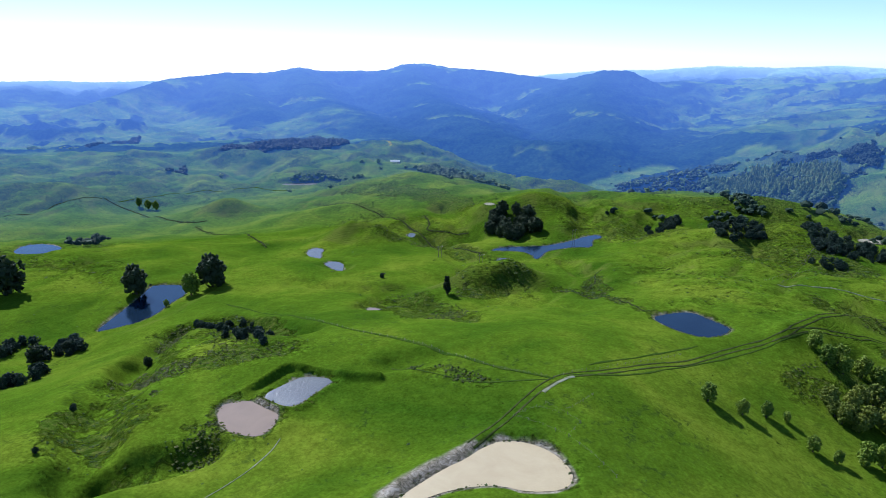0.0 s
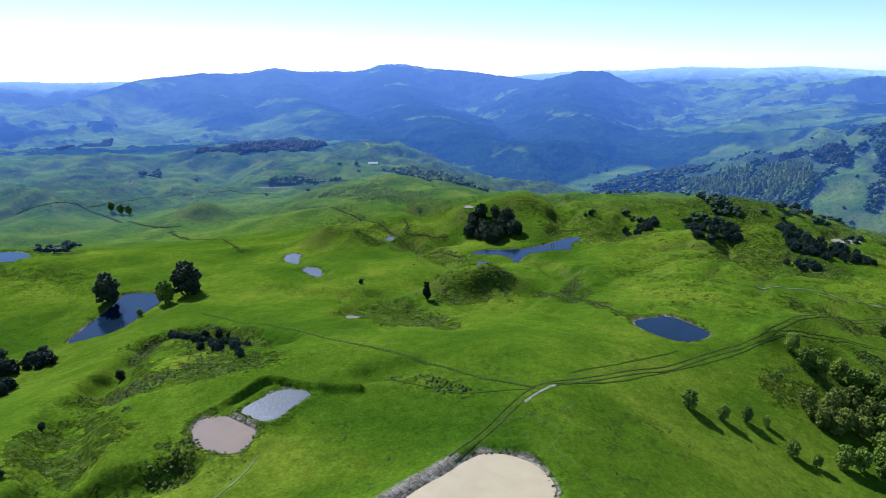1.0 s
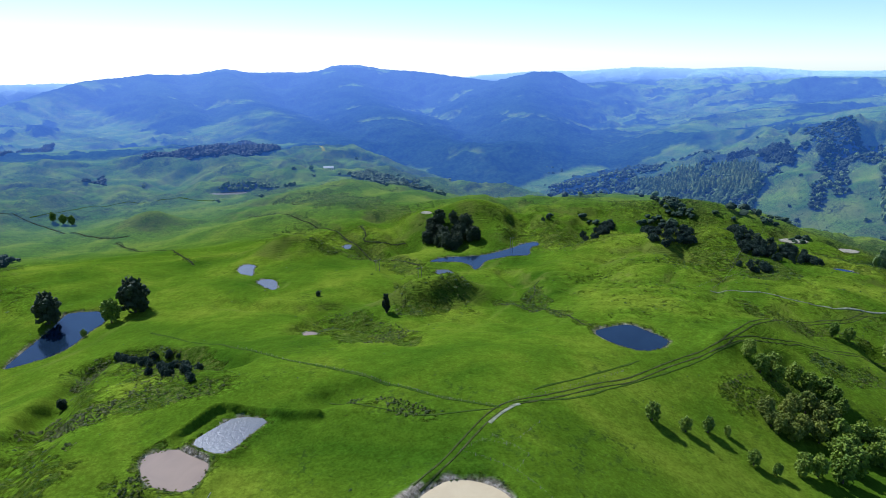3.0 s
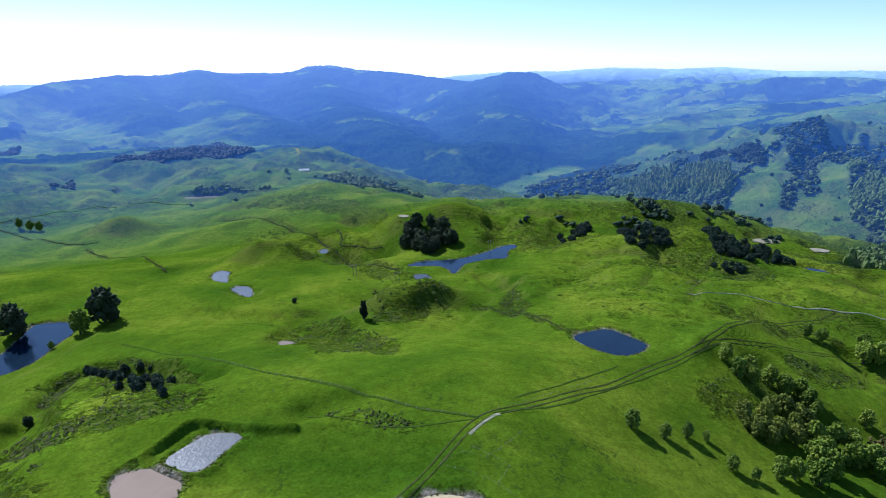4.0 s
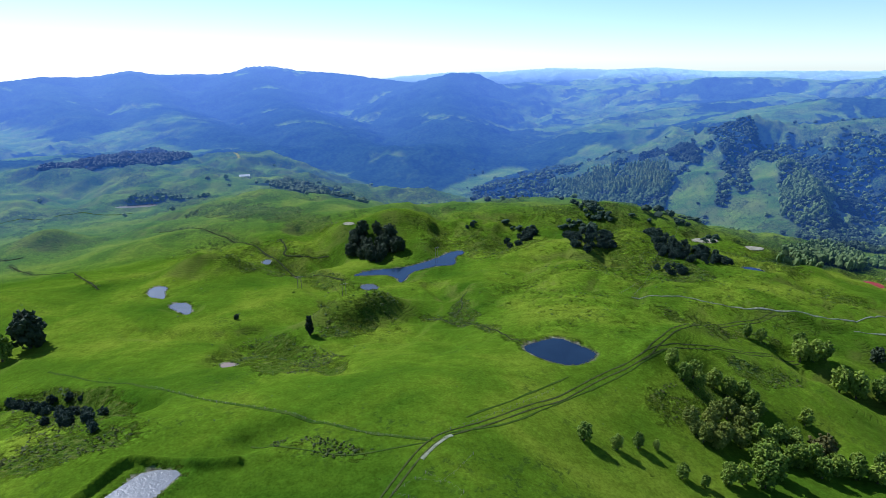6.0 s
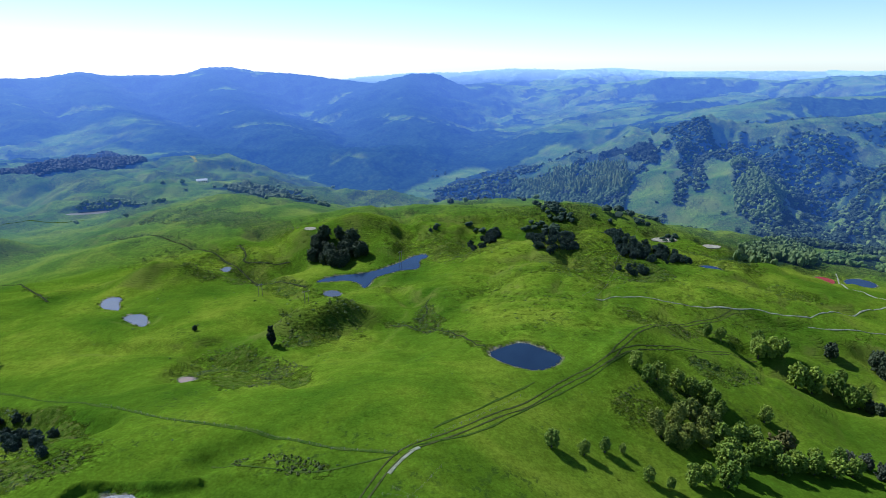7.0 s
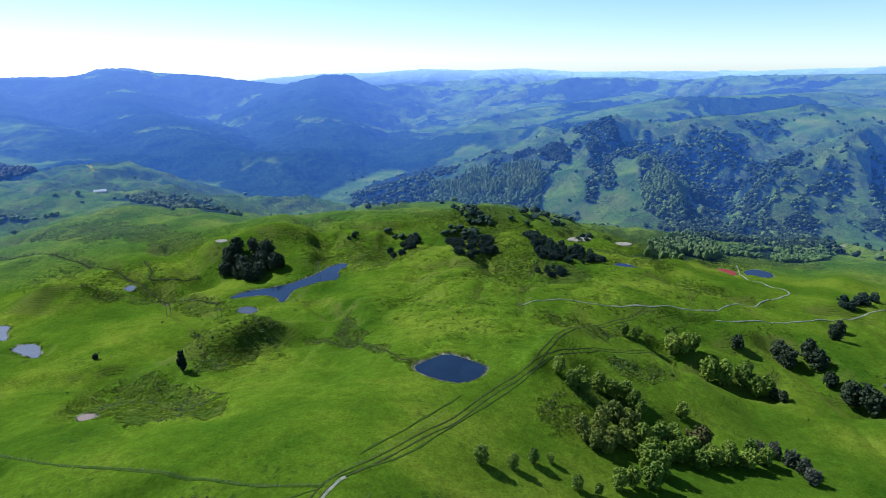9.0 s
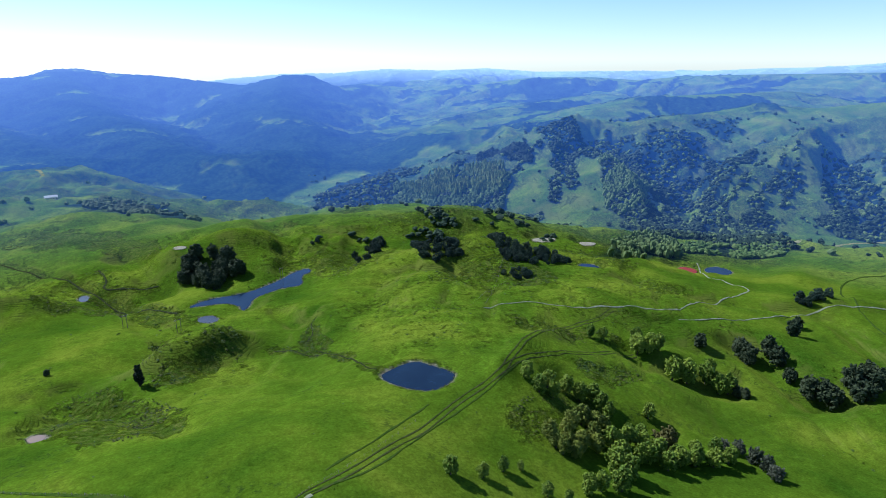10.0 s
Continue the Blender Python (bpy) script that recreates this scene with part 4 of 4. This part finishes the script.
TREE_LABELS = {
    "willow": ("round light green willow standing in pasture", "tree"),
    "olive": ("round olive-green willow crowded in a gully", "tree"),
    "rust": ("broad rust-brown tree among green willows", "tree"),
    "grey": ("low grey-leaved tree at the gully edge", "tree"),
    "dark": ("broad dark evergreen shelter tree in pasture", "tree"),
    "narrow": ("single narrow dark conifer on the slope", "tree"),
    "bush": ("low dense dark green hillside bush", "bush"),
}


def make_tree(kind, seed):
    """A tree one metre high, to be scaled where it is planted."""
    rng = random.Random(seed)
    base, wide, lobes, count, size = TREE_SHAPES[kind]
    root = new({"bush": "hillside_bush", "olive": "willow_tree", "rust": "autumn_tree", "grey": "gully_tree"}.get(kind, kind + "_tree"))
    bm = bmesh.new()
    lean = (rng.uniform(-0.04, 0.04), rng.uniform(-0.04, 0.04))
    tube(bm, [(0, 0, -0.06), (lean[0] * 0.3, lean[1] * 0.3, 0.2), (lean[0], lean[1], 0.5), (lean[0] * 1.5, lean[1] * 1.5, 0.8)], [0.045, 0.034, 0.022, 0.008])
    for k in range(5):
        q, up = k * 1.257 + rng.uniform(-0.4, 0.4), rng.uniform(0.2, 0.45)
        out = wide * rng.uniform(0.5, 0.8)
        tube(bm, [(0, 0, up), (math.cos(q) * out * 0.5, math.sin(q) * out * 0.5, up + 0.12), (math.cos(q) * out, math.sin(q) * out, up + 0.26)], [0.018, 0.012, 0.004], 5)
    part("trunk", bm, BARK, root)
    centres = []
    for k in range(lobes):
        q = k * 2.4 + rng.uniform(-0.5, 0.5)
        h = base + (1 - base) * (0.14 + 0.58 * (k + 0.5) / lobes)
        taper = 1.15 - h if kind == "narrow" else 1.0 - 0.6 * abs(h - 0.5)
        out = wide * taper * rng.uniform(0.35, 0.62)
        centres.append((math.cos(q) * out, math.sin(q) * out, h, wide * rng.uniform(0.42, 0.62) * max(0.45, taper)))
    centres.append((0, 0, 0.8, wide * (0.3 if kind == "narrow" else 0.5)))
    bm = bmesh.new()
    for k in range(count):
        cx, cy, cz, r = centres[k % len(centres)]
        way = Vector((rng.gauss(0, 1), rng.gauss(0, 1), rng.gauss(0.25, 0.9))).normalized()
        d = r * (rng.uniform(0.75, 1.08) if k % 3 else rng.uniform(0.2, 0.8))
        p = Vector((cx, cy, cz)) + Vector((way.x * d, way.y * d, way.z * d * 1.05))
        tuft(bm, (p.x, p.y, min(max(p.z, base * 0.5), 1.0)), size * rng.uniform(0.7, 1.35), rng)
    part("crown", bm, LEAVES[kind], root)
    label, category = TREE_LABELS[kind]
    return tagged(root, label, category, group={"willow": "pasture willows", "olive": "gully willows", "grey": "grey gully trees", "dark": "dark shelter trees", "bush": "hillside bushes"}.get(kind, ""))


def inside_points(ring, spacing, rng):
    lo, hi = ring.min(0), ring.max(0)
    pts = []
    for gx in np.arange(lo[0], hi[0], spacing):
        for gy in np.arange(lo[1], hi[1], spacing):
            pts.append((gx + rng.uniform(-0.5, 0.5) * spacing, gy + rng.uniform(-0.5, 0.5) * spacing))
    if not pts:
        return np.zeros((0, 2))
    pts = np.array(pts)
    return pts[beside(pts[:, 0], pts[:, 1], ring) < spacing * 0.2]


rng = random.Random(11)
MODELS = {kind: [make_tree(kind, 100 + 7 * s + len(kind)) for s in range(1 if kind in ("narrow", "rust") else 4)] for kind in TREE_SHAPES}
FRESH = {kind: list(models) for kind, models in MODELS.items()}


def stand(kind, x, y, height, sink=0.0):
    """Plant a tree: the models themselves first, then copies of them."""
    m = pose(x, y, ground_at(x, y) - sink, 0, 0, rng.uniform(0, 360)) @ Matrix.Diagonal((height * rng.uniform(0.9, 1.12), height * rng.uniform(0.9, 1.12), height, 1))
    if FRESH[kind]:
        FRESH[kind].pop().matrix_basis = m
    else:
        model = rng.choice(MODELS[kind])
        kept = model.matrix_basis.copy()
        model.matrix_basis = Matrix.Identity(4)
        copy_thing(model, m)
        model.matrix_basis = kept


for kind, x, y, height in PLANTS:
    stand(kind, x, y, height * (0.8 if kind == "dark" and x > 0 else 1.0))
BUSHES = []
for kind, ring in GROVES:
    far_off = float(np.hypot(*ring.mean(0)))
    spacing = 6.0 if far_off < 450 else 7.5 if far_off < 800 else 15
    if kind == "dark":
        spacing = 6.0
    for x, y in inside_points(ring, spacing, rng):
        gap = rough(np.array([x]), np.array([y]), 22 if kind == "bush" else 12, 160)[0]
        if math.hypot(x, y) < 840 and gap > (-0.35 if kind == "bush" else -0.3):
            height = (rng.choice((7.5, 9, 11, 13, 16)) * rng.uniform(0.9, 1.1) if kind == "dark" else rng.uniform(3.8, 7.6)) * (1.15 if far_off > 800 else 0.65 if ring[0][0] == -159 else 1)
            if kind == "bush":
                BUSHES.append((x, y, height))
            else:
                stand(kind, x, y, height, 0.3)
# the nearest bushes are things of their own, the rest one mesh
BUSHES.sort(key=lambda p: math.hypot(p[0], p[1]))
for x, y, height in BUSHES[:290]:
    stand("bush", x, y, height, 0.3)


# ---- woods of the valley, too many to count ----
def ball_points():
    bm = bmesh.new()
    bmesh.ops.create_icosphere(bm, subdivisions=1, radius=1.0)
    v = np.array([p.co[:] for p in bm.verts])
    f = np.array([[q.index for q in p.verts] for p in bm.faces])
    bm.free()
    return v, f


BALL, BALL_FACES = ball_points()
WOOD_LABELS = {
    "pine": "dark pine plantation on the hillside", "bush": "dark native bush filling a steep gully",
    "mixed": "mixed light and dark trees on the valley side", "poplar": "pale green poplars turning yellow on the valley side", "sparse": "scattered grey-green trees along a farm ridge", "willow": "pale green willows lining the valley road",
}
def clump_mesh(name, pts, sizes, kind, label):
    """Crowns of three ragged lobes each, standing on the ground, as one mesh."""
    if not len(pts):
        return
    n = len(pts)
    h, w = np.array(sizes)[:, 0], np.array(sizes)[:, 1]
    zs = grounds(pts[:, 0], pts[:, 1])
    lobes = ((0.0, 0.3, 1.0), (0.12, 0.62, 0.7), (0.1, 0.85, 0.4)) if kind in ("pine", "poplar") else ((0.0, 0.42, 1.0), (0.55, 0.62, 0.68), (0.7, 0.36, 0.7))
    vs = []
    for off, up, size in lobes:
        turn = NOISE.uniform(0, 6.283, n)
        p = BALL[None] * NOISE.uniform(0.62, 1.38, (n, len(BALL), 1)) * np.stack([w, w, h * 0.42], 1)[:, None] * size
        p = p + np.stack([pts[:, 0] + np.cos(turn) * off * w, pts[:, 1] + np.sin(turn) * off * w, zs + h * up], 1)[:, None]
        vs.append(p.reshape(-1, 3))
    faces = (BALL_FACES[None] + np.arange(n * len(lobes))[:, None, None] * len(BALL)).reshape(-1, 3)
    me = bpy.data.meshes.new(name)
    me.from_pydata(np.concatenate(vs).tolist(), [], faces.tolist())
    me.materials.append(WOODLAND[kind])
    tagged(new(name, me), label, "trees", kind="stuff")


NOISE = np.random.default_rng(5)
far_bushes = np.array(BUSHES[290:])
clump_mesh("hillside_scrub", far_bushes[:, :2], [(h, h * 0.55) for h in far_bushes[:, 2]], "bush", "dark bush along the farther slopes of the farm")
for kind, ring in WOODS:
    far_off = float(np.hypot(*ring.mean(0)))
    if far_off > 2600:
        continue
    lo, hi = ring.min(0), ring.max(0)
    spacing = max(6.0, math.sqrt((hi[0] - lo[0]) * (hi[1] - lo[1]) / 3200))
    pts = inside_points(ring, spacing, rng)
    if kind != "pine":
        pts = pts[rough(pts[:, 0], pts[:, 1], 34, 170) > {"bush": -0.15, "sparse": 0.3}.get(kind, -0.4)]
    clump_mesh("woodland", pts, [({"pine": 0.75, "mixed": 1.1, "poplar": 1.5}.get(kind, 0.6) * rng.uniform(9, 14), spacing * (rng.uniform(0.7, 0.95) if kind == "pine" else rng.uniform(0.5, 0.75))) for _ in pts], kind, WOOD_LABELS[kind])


# scattered bush over the far valley sides and hills
def scattered(count, near_turn, far_turn, near_r, far_r, seed):
    r = random.Random(seed)
    pts = []
    for _ in range(count):
        a, d = radians(r.uniform(near_turn, far_turn)), near_r * (far_r / near_r) ** r.random()
        pts.append((d * math.sin(a), d * math.cos(a)))
    pts = np.array(pts)
    w = cover(pts[:, 0], pts[:, 1])[0]
    keep = np.array([r.random() for _ in pts]) < np.where(w > 0.5, 1.0, 0.018)
    return pts[keep]


for kind, count, zone, seed in (("bush", 17000, (15, 66, 940, 1800), 1), ("mixed", 5000, (15, 62, 940, 1600), 2), ("mixed", 900, (-26, 14, 940, 1500), 4)):
    pts = scattered(count, *zone, seed)
    sizes = [(q, q * rng.uniform(0.42, 0.6)) for q in (rng.uniform(4.5, 9.5) for _ in pts)]
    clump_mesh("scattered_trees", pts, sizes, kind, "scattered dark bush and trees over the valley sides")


# ---- tracks, creeks and roads, laid over the ground ----
def resample(line, stride):
    out = [line[0]]
    for a, b in zip(line, line[1:]):
        n = max(1, int(np.hypot(*(b - a)) / stride))
        out.extend(a + (b - a) * (s + 1) / n for s in range(n))
    return np.array(out)


def curved(line):
    p = np.array(line, float)
    for _ in range(2):
        q = np.empty((2 * len(p) - 2, 2))
        q[0::2], q[1::2] = p[:-1] * 0.75 + p[1:] * 0.25, p[:-1] * 0.25 + p[1:] * 0.75
        p = np.vstack([p[:1], q, p[-1:]])
    return p


def ribbon(name, line, half, shift, material, lift, seed):
    """A strip that follows the ground, with a slightly uneven edge and thickness."""
    p = resample(curved(line), 1.6 if np.hypot(*line.mean(0)) < 700 else 5.0)
    way = np.gradient(p, axis=0)
    way /= np.hypot(*way.T)[:, None] + 1e-9
    side = np.column_stack([-way[:, 1], way[:, 0]])
    p = p + side * (shift + 0.3 * rough(p[:, 0], p[:, 1], 14, seed)[:, None])
    edge = half * (1 + 0.45 * rough(p[:, 0], p[:, 1], 5, seed + 1))
    cols = []
    for s, z in ((-1.15, -0.35), (-1, 0.0), (0, 0.04), (1, 0.0), (1.15, -0.35)):
        q = p + side * (edge * s)[:, None]
        cols.append(np.column_stack([q, grounds(q[:, 0], q[:, 1]) + lift + z]))
    n = len(p)
    verts = np.concatenate(cols)
    faces = [(c * n + k, (c + 1) * n + k, (c + 1) * n + k + 1, c * n + k + 1) for c in range(4) for k in range(n - 1)]
    me = bpy.data.meshes.new(name)
    me.from_pydata(verts.tolist(), [], faces)
    me.materials.append(material)
    me.update()
    return new(name, me)


for k, (kind, half, line) in enumerate(TRACKS):
    lift = 0.14 if np.hypot(*line.mean(0)) < 500 else 0.35
    if kind == "rut":
        road = tagged(new("farm_track"), "two worn earth wheel ruts across the pasture", "track", kind="structure")
        for s in (-1.5, 1.5):
            ribbon("wheel_rut", line, half, s, EARTH, lift, 200 + 9 * k).parent = road
    else:
        name, material, label = {
            "gravel": ("gravel_road", GRAVEL, "pale gravel road winding over the green flat"),
            "faint": ("stock_track", FAINT, "faint trodden stock track through the grass"),
            "creek": ("creek", PEAT, "narrow dark creek cut in the paddock"),
        }[kind]
        tagged(ribbon(name, line, half, 0.0, material, lift, 200 + 9 * k), label, "creek" if kind == "creek" else "track", kind="structure")

# ---- fences: posts with a wire between ----
def post_mesh():
    bm = bmesh.new()
    tube(bm, [(0, 0, -0.4), (0, 0, 0.6), (0.01, 0, 1.22)], [0.09, 0.085, 0.075], 7)
    me = bpy.data.meshes.new("post")
    bm.to_mesh(me)
    bm.free()
    me.materials.append(TIMBER)
    return me


POST = post_mesh()
for line in FENCES:
    fence = tagged(new("fence"), "low timber post and wire farm fence", "fence", group="farm fences")
    p = resample(line, 5.0)
    zs = grounds(p[:, 0], p[:, 1])
    for (x, y), z in zip(p, zs):
        post = new("post", POST)
        post.location, post.parent = (x, y, z), fence
    for h in (0.55, 1.0):
        bm = bmesh.new()
        tube(bm, [(x, y, z + h) for (x, y), z in zip(p, zs)], [0.012] * len(p), 4)
        part("wire", bm, TIMBER, fence)

# ---- scrub tufts in the rough gullies ----
def scrub_mesh(name, places, sizes, material, label):
    vs, fs = [], []
    unit = np.array(BLOB, float)
    for (x, y), z, s in zip(places, grounds(places[:, 0], places[:, 1]), sizes):
        p = unit * np.array([[rng.uniform(0.5, 1.3), rng.uniform(0.5, 1.3), rng.uniform(0.5, 1.2)] for _ in BLOB])
        c, w = math.cos(rng.uniform(0, 6.3)), s
        q = np.column_stack([p[:, 0] * c - p[:, 1] * (1 - abs(c)), p[:, 1] * c + p[:, 0] * (1 - abs(c)), p[:, 2] * 0.5])
        fs.append(np.array(BLOB_FACES) + len(vs) * 6)
        vs.append(q * w + (x, y, z + s * 0.3))
    me = bpy.data.meshes.new(name)
    me.from_pydata(np.concatenate(vs).tolist(), [], np.concatenate(fs).tolist())
    me.materials.append(material)
    return tagged(new(name, me), label, "scrub", kind="stuff")


SCRUB = foliage("scrub_leaves", (0.022, 0.050, 0.006), (0.12, 0.13, 0.026), 4.0)
for ring in ROUGH:
    far_off = float(np.hypot(*ring.mean(0)))
    if far_off > 900:
        continue
    pts = inside_points(ring, 1.15 if far_off < 320 else 2.0 if far_off < 520 else 3.6, rng)
    pts = pts[fractal(pts[:, 0], pts[:, 1], 24, 180, 4) > 0.15]
    if len(pts):
        scrub_mesh("scrub", pts, [rng.uniform(0.3, 1.0) ** 1.8 * 1.15 * (1 if far_off < 520 else 1.4) for _ in pts], SCRUB, "rough brown and green scrub in a gully")
# rush clumps and tussocks, thick on the rough ground and few in the paddocks
def rush_mesh(name, count, near_r, far_r, size, seed, material, label):
    r = np.random.default_rng(seed)
    a, d = np.radians(r.uniform(-40, 64, count)), near_r * (far_r / near_r) ** r.random(count)
    x, y = d * np.sin(a), d * np.cos(a)
    thick = cover(x, y)[1]
    keep = r.random(count) < np.clip(thick - 0.22, 0.004, 1) * (0.25 + 1.5 * step(-0.1, 0.5, fractal(x, y, 20, 190, 3)))
    for kind, level, bank, reach, ring in POND_SHAPES:
        keep &= beside(x, y, ring) > 1
    x, y = x[keep], y[keep]
    n = len(x)
    z = grounds(x, y)
    s = size * r.uniform(0.35, 1.0, n) ** 1.4
    p = np.array(BLOB, float)[None] * r.uniform(0.5, 1.3, (n, 6, 3)) * np.stack([s * r.uniform(0.8, 1.9, n), s, s * 0.5], 1)[:, None]
    turn = r.uniform(0, 6.283, n)[:, None]
    q = np.stack([p[..., 0] * np.cos(turn) - p[..., 1] * np.sin(turn), p[..., 0] * np.sin(turn) + p[..., 1] * np.cos(turn), p[..., 2]], -1)
    q = q + np.stack([x, y, z + s * 0.25], 1)[:, None]
    faces = (np.array(BLOB_FACES)[None] + np.arange(n)[:, None, None] * 6).reshape(-1, 3)
    me = bpy.data.meshes.new(name)
    me.from_pydata(q.reshape(-1, 3).tolist(), [], faces.tolist())
    me.materials.append(material)
    tagged(new(name, me), label, "rushes", kind="stuff")


RUSH = foliage("rush_blades", (0.016, 0.040, 0.004), (0.07, 0.115, 0.012), 4.0)
rush_mesh("rushes", 30000, 170, 420, 0.6, 5, RUSH, "dark rush clumps dotted over the pasture")
rush_mesh("tussocks", 55000, 380, 1000, 1.1, 6, RUSH, "dark green tussocks over the rough slopes")

# ---- reeds on the pond banks ----
for kind, level, bank, reach, ring in POND_SHAPES:
    if kind in ("red", "clay") or np.hypot(*ring.mean(0)) > 720:
        continue
    p = resample(np.vstack([ring, ring[:1]]), 0.9)
    p = p + np.array([[rng.gauss(0, 0.7), rng.gauss(0, 0.7)] for _ in p])
    p = p[rough(p[:, 0], p[:, 1], 11, 210) > (-0.45 if kind == "blue" else 0.1)]
    if len(p):
        scrub_mesh("reeds", p, [rng.uniform(0.35, 0.9) for _ in p], SCRUB, "ragged brown reeds along the pond edge")


# ---- buildings and power poles ----
def box(bm, x0, x1, y0, y1, z0, z1):
    v = [bm.verts.new(p) for p in ((x0, y0, z0), (x1, y0, z0), (x1, y1, z0), (x0, y1, z0), (x0, y0, z1), (x1, y0, z1), (x1, y1, z1), (x0, y1, z1))]
    for f in ((0, 3, 2, 1), (4, 5, 6, 7), (0, 1, 5, 4), (1, 2, 6, 5), (2, 3, 7, 6), (3, 0, 4, 7)):
        bm.faces.new([v[q] for q in f])


def farm_building(name, label, x, y, turn, long, deep, high, windows):
    root = tagged(new(name), label, "building")
    root.matrix_basis = pose(x, y, ground_at(x, y) - 0.5, 0, 0, turn)
    bm = bmesh.new()
    box(bm, -long / 2, long / 2, -deep / 2, deep / 2, 0, high + 0.5)
    part("wall", bm, PAINT, root)
    bm = bmesh.new()
    for s in (-1, 1):
        a = [bm.verts.new(p) for p in ((-long / 2 - 0.5, s * (deep / 2 + 0.5), high + 0.35), (long / 2 + 0.5, s * (deep / 2 + 0.5), high + 0.35), (long / 2 + 0.5, 0, high + 0.5 + deep * 0.3), (-long / 2 - 0.5, 0, high + 0.5 + deep * 0.3))]
        b = [bm.verts.new(p.co + Vector((0, 0, 0.2))) for p in a]
        for f in ((a[0], a[1], a[2], a[3]), (b[3], b[2], b[1], b[0]), (a[0], b[0], b[1], a[1]), (a[1], b[1], b[2], a[2]), (a[3], a[2], b[2], b[3]), (a[0], a[3], b[3], b[0])):
            bm.faces.new(f)
    bmesh.ops.recalc_face_normals(bm, faces=bm.faces[:])
    part("roof", bm, ROOFING, root)
    for k in range(windows):
        wx = -long / 2 + long * (k + 0.5) / windows
        bm = bmesh.new()
        box(bm, wx - 0.7, wx + 0.7, -deep / 2 - 0.06, -deep / 2 + 0.05, 1.5, 2.8)
        part("window", bm, PANE, root)


farm_building("farmhouse", "white farmhouse with a pale iron roof", -100, 1266, 8, 19, 9, 4, 5)
farm_building("valley_house", "white house on the valley flat", 565, 1640, -20, 14, 8, 3.5, 4)
farm_building("farm_shed", "long pale shed beside the far paddocks", -877, 1340, 5, 34, 10, 4, 4)

pole_model = None
for x, y, turn in ((-4, 556, 20), (32, 519, 20), (131, 610, 35)):
    if pole_model is None:
        pole_model = tagged(new("power_pole"), "grey timber power pole pair with a crossarm", "power pole", group="power poles")
        for s in (-1.6, 1.6):
            bm = bmesh.new()
            tube(bm, [(s, 0, -0.5), (s, 0, 6), (s, 0, 11)], [0.22, 0.19, 0.15], 8)
            part("pole", bm, TIMBER, pole_model)
        bm = bmesh.new()
        box(bm, -3.2, 3.2, -0.12, 0.12, 9.7, 10.0)
        part("crossarm", bm, TIMBER, pole_model)
        for s in (-2.8, 0.0, 2.8):
            bm = bmesh.new()
            tube(bm, [(s, 0, 9.95), (s, 0, 10.15), (s, 0, 10.4)], [0.06, 0.11, 0.05], 7)
            part("insulator", bm, PAINT, pole_model)
        pole_model.matrix_basis = pose(x, y, ground_at(x, y), 0, 0, turn)
    else:
        copy_thing(pole_model, pose(x, y, ground_at(x, y), 0, 0, turn))
